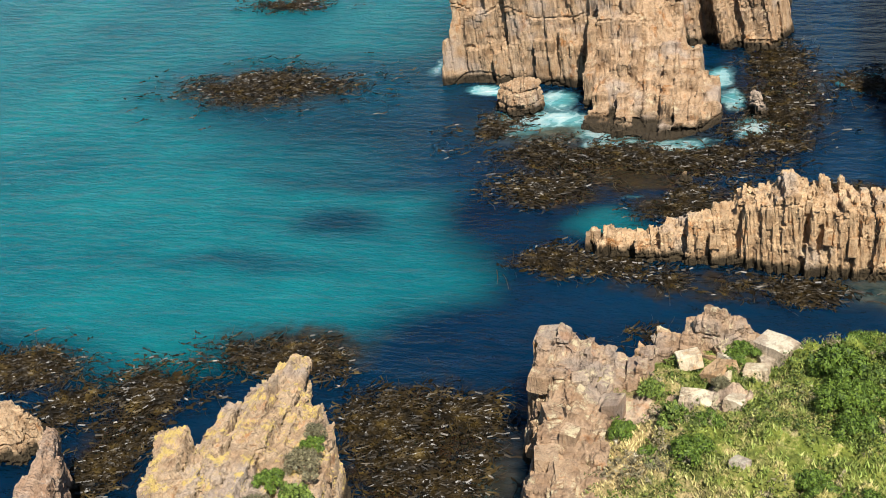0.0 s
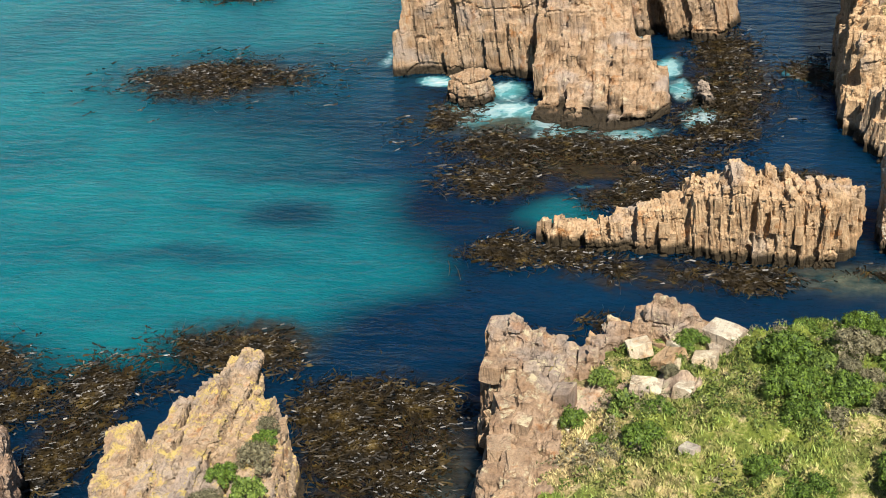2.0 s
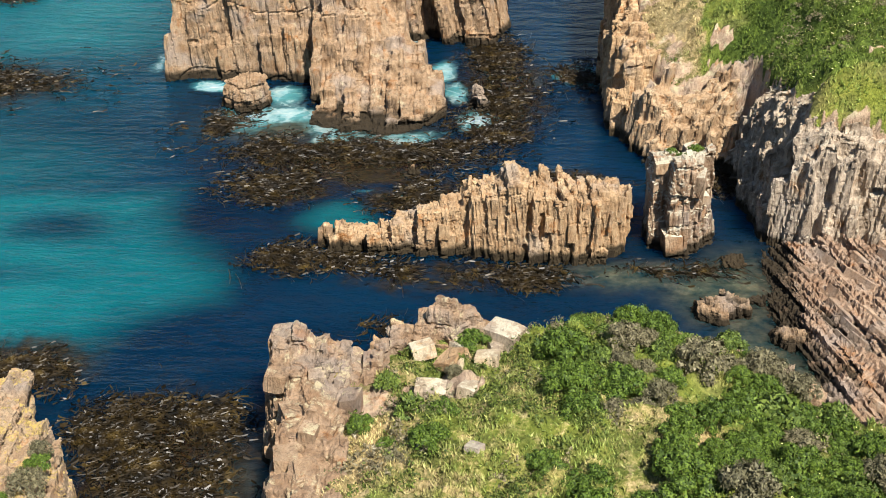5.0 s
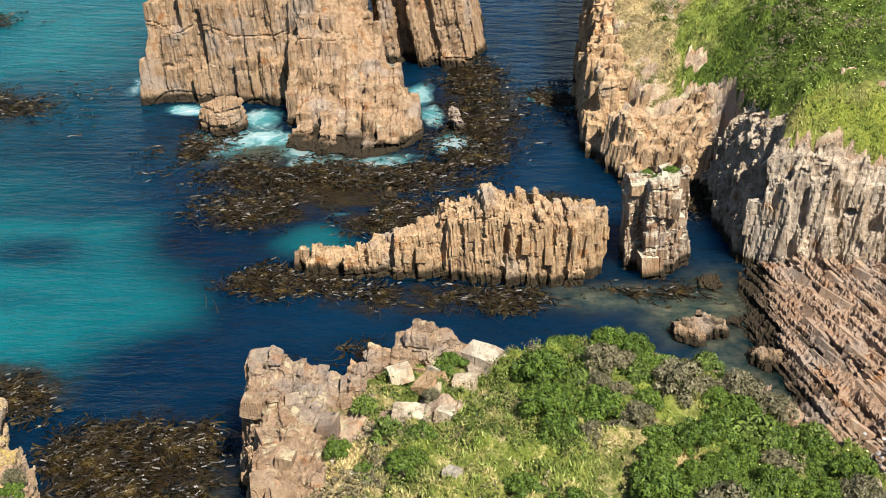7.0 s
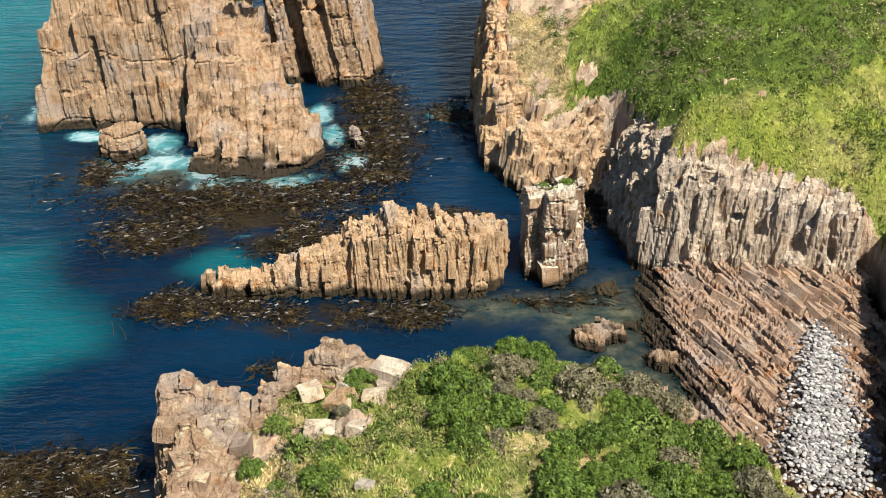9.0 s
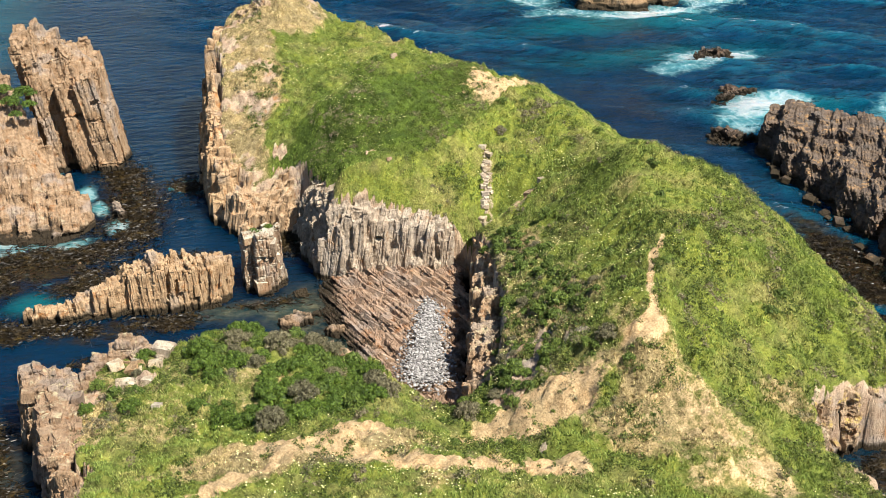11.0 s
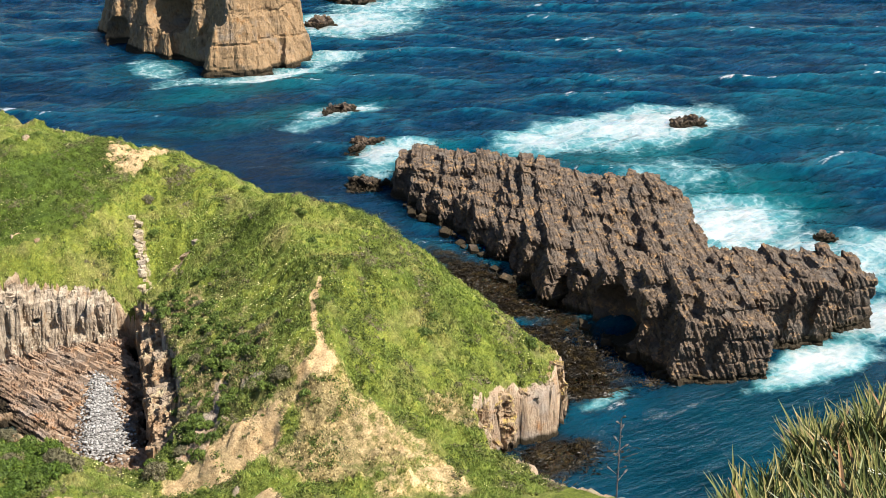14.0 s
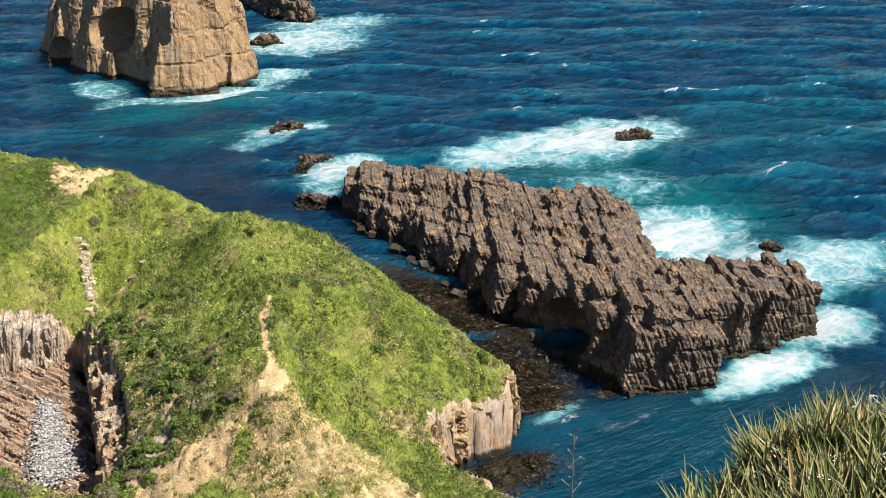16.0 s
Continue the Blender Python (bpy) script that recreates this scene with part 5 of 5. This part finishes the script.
def shrubs():
    rng = random.Random(5)
    spots = []
    for _ in range(2600):
        x, y = rng.uniform(-0.5, 13), rng.uniform(53.5, 68)
        w = value_noise(np.array([x / 2.6]), np.array([y / 2.6]), 8)[0]
        if x + 0.55 * (y - 60) > 1.8 + 3 * w and y > 53 + 0.2 * x and w > -0.2 and edge_distance(np.array([x]), np.array([y]), COAST)[0] > 0.7:
            spots.append((x, y, rng.uniform(0.5, 1.15), "mound"))
    for _ in range(1300):
        x, y = rng.uniform(16, 27), rng.uniform(52.5, 73)
        w = value_noise(np.array([x / 2.2]), np.array([y / 2.2]), 18)[0]
        if x - 0.12 * (y - 60) < 24.6 + 3 * w and w > -0.05 and edge_distance(np.array([x]), np.array([y]), COAST)[0] > 0.5:
            spots.append((x, y, 0.2 + 0.55 * rng.random() ** 1.6, "hill"))
    for x, y, r in [(-13.0, 58.6, 0.5), (-12.9, 57.5, 0.65), (-13.5, 56.4, 0.55), (-13.3, 59.5, 0.4), (-13.4, 55, 0.6), (-12.3, 55.6, 0.6), (-3.2, 61.1, 0.5), (-2.2, 60.2, 0.45), (-1.6, 61.6, 0.6), (-1.2, 60.9, 0.75), (-0.6, 61.4, 0.6), (-0.9, 59.8, 0.7), (-1.8, 59.2, 0.5), (-0.2, 65.5, 0.5), (-1.6, 66.2, 0.35), (-0.4, 63.9, 0.4), (-2.6, 63.4, 0.45)]:
        spots.append((x, y, r, "mound"))
    for _ in range(190):
        spots.append((rng.uniform(14, 44), rng.uniform(47, 104), 0.16 + 0.4 * rng.random() ** 2, "slope"))
    for line, far in ((GULLY[2:], 0.7), (VALLEY, -0.4)):
        for (ax, ay), (bx, by) in zip(line, line[1:]):
            for _ in range(7):
                a = rng.random()
                spots.append((ax + (bx - ax) * a, ay + (by - ay) * a + far + rng.gauss(0, 0.25), rng.uniform(0.15, 0.4), "slope"))
    kept = []
    for x, y, r, where in spots:
        if all((x - a) ** 2 + (y - b) ** 2 > (0.62 * (r + c)) ** 2 for a, b, c, _ in kept):
            bare = float(ground_at(np.array([x]), np.array([y]), GROUND_MARKS["sand"])[0])
            if (where == "mound" or bare < 0.45) and where != "slope" or bare < 0.45 and edge_distance(np.array([x]), np.array([y]), COAST)[0] > 1.5:
                kept.append((x, y, r, where))
    kept.sort(key=lambda p: p[1] * 0.3 - p[2] * 20)
    rest, count = [], 0
    for x, y, r, where in kept:
        z = float(ground_at(np.array([x]), np.array([y]))[0]) if x > -10 else 3.3 + 0.12 * (58 - y)
        grey = rng.random() < (0.24 if where == "mound" else 0.1)
        if count >= 295:
            rest.append((x, y, z, r))
            continue
        count += 1
        ob = new("shrub", rng.choice(GREY_SHRUBS if grey else GREEN_SHRUBS if where == "mound" and rng.random() < 0.72 else DARK_SHRUBS))
        ob.matrix_basis = pose(x, y, z - 0.05, rng.uniform(-9, 9), rng.uniform(-9, 9), rng.uniform(0, 360)) @ Matrix.Diagonal((r * 1.15, r * 1.15, r * rng.uniform(1.1, 1.5), 1))
        tagged(ob, "grey-olive coastal shrub growing among green ones" if grey else "dense rounded green coastal shrub", "shrub", "shrubs on the mound" if where == "mound" else "shrubs on the hill")
    base = DARK_SHRUBS[0]
    leaf = np.empty(len(base.vertices) * 3)
    base.vertices.foreach_get("co", leaf)
    leaf = leaf.reshape(-1, 4, 3)[::2].reshape(-1, 3)
    mesh = soup("thicket", np.concatenate([leaf * (r * 1.25) + np.array((x, y, z - 0.04)) for x, y, z, r in rest]), 4, SHRUB_DARK)
    tagged(new("thicket", mesh), "small dark green bushes dotted over the slopes", "bushes", kind="stuff")
    for x, y, r in [(-9.2, 103.5, 0.8), (-8.2, 104.6, 0.9), (-9.8, 105.4, 0.7), (-7.8, 103, 0.6), (-8.8, 101.8, 0.5), (8.6, 79.4, 0.28), (9.3, 80.2, 0.33), (8.2, 80, 0.25)]:
        ob = new("shrub", GREEN_SHRUBS[count % 4])
        z = 4.5 if x > 0 else 7.5 + 0.3 * (y - 102)
        ob.matrix_basis = pose(x, y, z, 0, 0, 50 * x) @ Matrix.Diagonal((r * 1.3, r * 1.3, r * 1.1, 1))
        tagged(ob, "low green cushion plant growing on bare rock", "cushion plant", "plants on the sea rocks")


shrubs()

TURF, _t, _b = material("turf_blade", 0.7)
_tuft, _patch = grain(_t, place(_t), 1.7, 5, 0.7), grain(_t, place(_t), 0.35, 4)
_rand = _t.nodes.new("ShaderNodeNewGeometry").outputs["Random Per Island"]
_green = stops(_t, _rand, (0.0, (0.07, 0.10, 0.022)), (0.5, (0.135, 0.18, 0.036)), (1.0, (0.22, 0.27, 0.07)))
_olive = stops(_t, _rand, (0.0, (0.15, 0.125, 0.045)), (0.5, (0.27, 0.23, 0.08)), (1.0, (0.40, 0.34, 0.14)))
_straw = stops(_t, _rand, (0.0, (0.16, 0.12, 0.055)), (0.5, (0.32, 0.25, 0.12)), (1.0, (0.50, 0.41, 0.22)))
_deep = stops(_t, _rand, (0.0, (0.04, 0.065, 0.010)), (0.5, (0.085, 0.125, 0.017)), (1.0, (0.16, 0.21, 0.034)))
_c = mix(_t, band(_t, _patch, 0.48, 0.74), _green, _olive)
_c = mix(_t, band(_t, maths(_t, "ADD", mark(_t, "lush"), maths(_t, "SUBTRACT", _tuft, 0.5)), 0.3, 0.7), _c, _deep)
_c = mix(_t, band(_t, maths(_t, "ADD", mark(_t, "dry"), maths(_t, "SUBTRACT", _tuft, 0.5)), 0.3, 0.7), _c, _straw)
# The same tone tints the blades, painted flank light included.
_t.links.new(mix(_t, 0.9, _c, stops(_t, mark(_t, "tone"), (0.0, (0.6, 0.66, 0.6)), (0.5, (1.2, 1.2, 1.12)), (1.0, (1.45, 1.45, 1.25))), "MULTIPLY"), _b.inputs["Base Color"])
_b.inputs["Specular IOR Level"].default_value = 0.2


def turf():
    """Low leafy tufts over all the open ground."""
    rng = np.random.default_rng(3)
    n = 760000
    x, y = rng.uniform(-8, 47, n), rng.uniform(41, 121, n)
    rock, sand, dry, lush, tone = (ground_at(x, y, GROUND_MARKS[k]) for k in ("rock", "sand", "dry", "lush", "tone"))
    z = ground_at(x, y)
    clump = fbm(x, y, 1.1, 90)
    keep = (rock + 0.35 * clump < 0.42) & (sand + 0.9 * clump < 0.5) & (z > 1.0) & (edge_distance(x, y, COAST) > 0.2) & (rng.random(n) < 0.75 + clump)
    x, y, z, dry, lush, tone, clump = x[keep], y[keep], z[keep], dry[keep], lush[keep], tone[keep], clump[keep]
    m = len(x)
    parts = []
    for k in range(2):
        a = rng.uniform(0, math.tau, m)
        w, h = rng.uniform(0.018, 0.045, m), rng.uniform(0.05, 0.15, m) * (0.7 + 1.2 * clump + 0.5 * tone)
        lean = rng.uniform(-0.12, 0.12, (2, m))
        ox, oy = rng.uniform(-0.08, 0.08, (2, m))
        c, s = np.cos(a) * w, np.sin(a) * w
        parts.append(np.stack([np.stack([x + ox - c, y + oy - s, z - 0.03], 1), np.stack([x + ox + c, y + oy + s, z - 0.03], 1), np.stack([x + ox + lean[0], y + oy + lean[1], z + h], 1)], 1))
    corners = np.concatenate(parts)
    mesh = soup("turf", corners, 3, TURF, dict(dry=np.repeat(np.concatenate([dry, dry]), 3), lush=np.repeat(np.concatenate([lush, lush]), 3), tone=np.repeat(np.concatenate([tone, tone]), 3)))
    tagged(new("turf", mesh), "low green and straw-coloured coastal turf", "turf", kind="stuff")


turf()

def scrub():
    """Knee-high clumps too many to count, all over the slopes."""
    rng = np.random.default_rng(21)
    n = 40000
    x, y = rng.uniform(-4, 46, n), rng.uniform(41, 118, n)
    rock, sand, lush = (ground_at(x, y, GROUND_MARKS[k]) for k in ("rock", "sand", "lush"))
    patchy = fbm(0.9 * x - 0.45 * y, 0.35 * (0.45 * x + 0.9 * y), 2.6, 120) + 0.6 * fbm(x, y, 1.3, 121)
    keep = (patchy - 0.22 * ramp01(y, 74, 78) - 0.5 * ramp01(np.hypot((x - 32.5) / 4.2, (y - 66) / 4.5), 1.2, 0.7) + 0.35 * lush + 0.12 * ramp01(x - 0.15 * (y - 60), 27.5, 24) * (x > 17) > 0.07) & (rock < 0.55) & (edge_distance(x, y, COAST) > 0.5) & (rng.random(n) > 0.9 * sand - 0.1)
    x, y = x[keep], y[keep]
    z, m, leaves = ground_at(x, y), int(keep.sum()), 34
    r = (0.09 + 0.36 * rng.random(m) ** 1.6 * (1 + 0.6 * patchy[keep]))[:, None]
    d = rng.normal(size=(m, leaves, 3))
    d[..., 2] = np.abs(d[..., 2])
    d /= np.linalg.norm(d, axis=2)[..., None]
    centre = np.stack([x, y, z], 1)[:, None] + d * r[..., None] * rng.uniform(0.6, 1.05, (m, leaves, 1)) * np.array([1, 1, 0.8])
    side = np.cross(d, rng.normal(size=(m, leaves, 3)))
    side /= np.linalg.norm(side, axis=2)[..., None]
    along = np.cross(side, d) + 0.5 * d
    w, h = rng.uniform(0.025, 0.05, (m, leaves, 1)), rng.uniform(0.05, 0.11, (m, leaves, 1))
    tris = np.stack([centre - side * w, centre + side * w, centre + along * h], 2)
    mesh = soup("scrub", tris, 3, SCRUB)
    tagged(new("scrub", mesh), "low dark green and grey scrub over the slopes", "scrub", kind="stuff")


SCRUB, _t, _b = material("scrub_leaf", 0.65)
_rand = _t.nodes.new("ShaderNodeNewGeometry").outputs["Random Per Island"]
_c = stops(_t, _rand, (0.0, (0.022, 0.036, 0.007)), (0.5, (0.06, 0.085, 0.014)), (1.0, (0.16, 0.19, 0.036)))
_g = stops(_t, _rand, (0.0, (0.08, 0.065, 0.035)), (0.5, (0.15, 0.125, 0.07)), (1.0, (0.25, 0.215, 0.13)))
_t.links.new(mix(_t, band(_t, grain(_t, place(_t), 0.45, 4), 0.52, 0.60), _c, _g), _b.inputs["Base Color"])
_b.inputs["Specular IOR Level"].default_value = 0.2
scrub()

PETAL, _t, _b = material("pale_petal", 0.6)
_b.inputs["Base Color"].default_value = (0.66, 0.62, 0.28, 1)


def flowers():
    rng = np.random.default_rng(8)
    n = 17000
    x, y = rng.uniform(2, 46, n), rng.uniform(42, 108, n)
    keep = (fbm(x, y, 6, 95) + 0.5 * fbm(x, y, 1.2, 97) > 0.12) & (edge_distance(x, y, COAST) > 0.6) & (ground_at(x, y, GROUND_MARKS["rock"]) < 0.3) & (ground_at(x, y, GROUND_MARKS["sand"]) < 0.3)
    x, y = x[keep], y[keep]
    z = ground_at(x, y) + rng.uniform(0.08, 0.2, len(x))
    r = rng.uniform(0.025, 0.06, len(x)) * (1 + 0.1 * ramp01(y, 60, 90))
    ring = [np.stack([x + r * math.cos(a), y + r * math.sin(a), z + r * (0.5 if k == 2 else 0)], 1) for k, a in enumerate((0, 1.57, 3.14, 4.71))]
    mesh = soup("flowers", np.stack(ring, 1), 4, PETAL)
    tagged(new("flowers", mesh), "pale yellow flowers dotted over the turf", "flowers", kind="stuff")


flowers()


# ---- kelp ----
def kelp_bed(cx, cy, rx, ry, flow, count, seed):
    """Long leathery straps floating in a tangle."""
    rng = np.random.default_rng(seed)
    a, q = rng.uniform(0, math.tau, count), np.abs(rng.normal(0, 0.62, count))
    x, y = cx + rx * q * np.cos(a), cy + ry * q * np.sin(a)
    keep = fbm(x, y, 1.5, seed) > -0.12
    x, y = x[keep], y[keep]
    n = len(x)
    head = radians(flow) + rng.normal(0, 0.7, n)
    bend = rng.normal(0, 0.5, n)
    length, wide = rng.uniform(0.35, 1.5, n), rng.uniform(0.008, 0.024, n)
    lift = rng.uniform(-0.05, 0.05, n)
    quads, px, py = [], x, y
    pz = lift
    for k in range(5):
        h = head + bend * k * 0.5
        nx, ny = px + np.cos(h) * length / 5, py + np.sin(h) * length / 5
        nz = np.clip(lift + rng.normal(0, 0.03, n), -0.08, 0.11)
        sx, sy = -np.sin(h) * wide, np.cos(h) * wide
        roll = rng.normal(0, 0.024, n)
        quads.append(np.stack([np.stack([px - sx, py - sy, pz - roll], 1), np.stack([px + sx, py + sy, pz + roll], 1), np.stack([nx + sx, ny + sy, nz + roll], 1), np.stack([nx - sx, ny - sy, nz - roll], 1)], 1))
        px, py, pz = nx, ny, nz
    mesh = soup("kelp_bed", np.concatenate(quads), 4, KELP)
    return tagged(new("kelp_bed", mesh), "dark brown bull kelp floating in a tangle on the water", "kelp", "kelp beds", "stuff")


for i, bed in enumerate([(-34, 98.5, 6.5, 3.6, 10, 900), (-40, 116, 3.5, 1.5, 0, 250), (-16.6, 92.2, 2.2, 2.2, 0, 260), (-11.5, 89.4, 4, 1.6, 0, 500), (-6, 89.2, 4.2, 1.6, 5, 600), (-1.2, 91.5, 2.6, 3, 60, 500),
                         (0, 97, 1.8, 4, 80, 520), (-1, 104, 1.7, 3.5, 85, 420), (-11.6, 85, 2.6, 1.9, 10, 420), (-3.2, 84.4, 2.8, 2.6, 0, 700), (-9.6, 77.3, 1.7, 1.4, 0, 260), (-6.8, 77.6, 1.6, 0.7, -10, 130),
                         (-3, 76.5, 3, 0.7, 0, 240), (1.2, 76.2, 2.2, 0.9, 0, 260), (-19, 67.8, 3, 1.3, 0, 480), (-22.8, 65, 2.2, 2, 200, 380), (-22.3, 60.5, 1.4, 3, 190, 380), (-29.6, 65.2, 2.2, 1.8, 200, 300), (-26.2, 63, 1.6, 2, 180, 220),
                         (-13.4, 64.4, 1.8, 2, 0, 420), (-10.6, 65, 2, 1.7, 0, 420), (-10.6, 61.8, 2.4, 2.2, 10, 600), (-9, 58.5, 1.6, 2.5, 0, 300), (4.6, 100, 1.8, 2.6, 90, 300), (3.4, 85.8, 3, 0.6, 0, 200),
                         (-4.6, 71.6, 1.2, 0.6, 0, 90), (11.6, 86.5, 1.3, 2.4, 90, 260), (51.8, 76, 2.0, 6, 80, 900), (50.4, 66, 2.4, 6, 80, 1300), (49, 58.6, 3, 4, 70, 1300), (46.6, 53, 2.2, 1.3, 10, 260), (39.8, 48.2, 3, 2, 30, 520), (8.5, 77.2, 2.2, 0.6, 0, 90), (52, 52, 1.2, 1, 0, 80)]):
    kelp_bed(*bed[:5], int(bed[5] * 3.4), 1000 + 13 * i)


# ---- the tussock slope beside the camera ----
def flax_mesh(seed, leaves=70):
    rng = random.Random(seed)
    verts, faces = [], []
    for _ in range(leaves):
        a, lean = rng.uniform(0, math.tau), rng.uniform(0.05, 0.6)
        length, w = rng.uniform(0.4, 0.85), rng.uniform(0.012, 0.026)
        x, y = rng.gauss(0, 0.1), rng.gauss(0, 0.1)
        z, n, tilt = 0.0, len(verts), lean
        for k in range(5):
            half = w * (1.1, 1.2, 1.0, 0.65, 0.05)[k]
            sx, sy = -math.sin(a) * half, math.cos(a) * half
            verts += [(x - sx, y - sy, z), (x + math.cos(a) * half * 0.5, y + math.sin(a) * half * 0.5, z - half * 0.5), (x + sx, y + sy, z)]
            x, y, z = x + math.cos(a) * math.sin(tilt) * length / 4, y + math.sin(a) * math.sin(tilt) * length / 4, z + math.cos(tilt) * length / 4
            tilt += rng.uniform(0.02, 0.22)
        for k in range(4):
            i = n + 3 * k
            faces += [(i, i + 1, i + 4, i + 3), (i + 1, i + 2, i + 5, i + 4)]
    mesh = bpy.data.meshes.new("flax_bush")
    mesh.from_pydata(verts, [], faces)
    mesh.materials.append(FLAX)
    return mesh


FLAX, _t, _b = material("flax_leaf", 0.45)
_rand = _t.nodes.new("ShaderNodeNewGeometry").outputs["Random Per Island"]
_t.links.new(stops(_t, _rand, (0.0, (0.028, 0.040, 0.010)), (0.35, (0.085, 0.11, 0.026)), (0.65, (0.22, 0.20, 0.065)), (0.85, (0.36, 0.29, 0.13)), (1.0, (0.26, 0.15, 0.07))), _b.inputs["Base Color"])
FLAX_MESHES = [flax_mesh(40 + i) for i in range(4)]
_rng = random.Random(12)
for _ in range(420):
    x, y = _rng.uniform(5.4, 15), _rng.uniform(2.4, 9.4)
    if y > 0.62 * x + 1.5 or y < 0.22 * x:
        continue
    z = float(ground_at(np.array([x]), np.array([y]))[0])
    ob = new("flax_bush", _rng.choice(FLAX_MESHES))
    ob.matrix_basis = pose(x, y, z - 0.06, 0, 0, _rng.uniform(0, 360)) @ Matrix.Scale(_rng.uniform(0.75, 1.1), 4)
    tagged(ob, "sword-leaved green and straw tussock on the slope", "tussock", "tussocks beside the lookout")


STALK, _t, _b = material("dry_stalk", 0.8)
_t.links.new(stops(_t, grain(_t, place(_t), 30.0, 3), (0.35, (0.05, 0.038, 0.034)), (0.65, (0.20, 0.165, 0.15))), _b.inputs["Base Color"])


def seed_stalk(x, y, foot, head):
    """A dry flower stalk with a few side pods."""
    rng = random.Random(9)
    top = tagged(new("seed_stalk"), "dry grey-brown flower stalk with empty seed pods", "seed stalk")
    top.location = (x, y, foot)
    bm = bmesh.new()
    m = Matrix.Translation((0, 0, (head - foot) / 2))
    bmesh.ops.create_cone(bm, segments=7, radius1=0.010, radius2=0.005, depth=head - foot, matrix=m)
    mesh = bpy.data.meshes.new("stem")
    bm.to_mesh(mesh)
    bm.free()
    mesh.materials.append(STALK)
    new("stem", mesh).parent = top
    for k in range(11):
        bm = bmesh.new()
        h = (head - foot) * (0.55 + 0.045 * k)
        a = k * 2.4
        out = 0.10 * (1.25 - k / 11)
        tilt = Matrix.Translation((0, 0, h)) @ Euler((0, 0.9, a)).to_matrix().to_4x4()
        bmesh.ops.create_cone(bm, segments=5, radius1=0.004, radius2=0.003, depth=out, matrix=tilt @ Matrix.Translation((0, 0, out / 2)))
        bmesh.ops.create_icosphere(bm, subdivisions=1, radius=0.016, matrix=tilt @ Matrix.Translation((0, 0, out)) @ Matrix.Diagonal((0.7, 0.7, 1.7, 1)))
        mesh = bpy.data.meshes.new("pod")
        bm.to_mesh(mesh)
        bm.free()
        mesh.materials.append(STALK)
        new("pod", mesh).parent = top


seed_stalk(6.6, 7.0, 32.8, 34.35)


def umbels():
    """Small white flower heads among the tussocks."""
    rng = np.random.default_rng(17)
    parts = []
    for _ in range(150):
        x, y = rng.uniform(5.6, 13), rng.uniform(2.6, 8.6)
        if y > 0.62 * x + 1.3 or y < 0.24 * x:
            continue
        z = float(ground_at(np.array([x]), np.array([y]))[0]) + rng.uniform(0.3, 0.62)
        n = 26
        a, q = rng.uniform(0, math.tau, n), 0.055 * np.sqrt(rng.random(n))
        px, py, pz = x + q * np.cos(a), y + q * np.sin(a), z + 0.02 * rng.random(n) - 4 * q * q
        r = rng.uniform(0.005, 0.009, n)
        parts.append(np.stack([np.stack([px + r * math.cos(k), py + r * math.sin(k), pz], 1) for k in (0, 1.57, 3.14, 4.71)], 1))
    mesh = soup("flower_heads", np.concatenate(parts), 4, WHITE_PETAL)
    tagged(new("flower_heads", mesh), "small white flower heads among the tussocks", "flowers", kind="stuff")


WHITE_PETAL, _t, _b = material("white_petal", 0.6)
_t.links.new(stops(_t, grain(_t, place(_t), 40.0, 2), (0.35, (0.5, 0.47, 0.36)), (0.65, (0.72, 0.70, 0.60))), _b.inputs["Base Color"])
umbels()
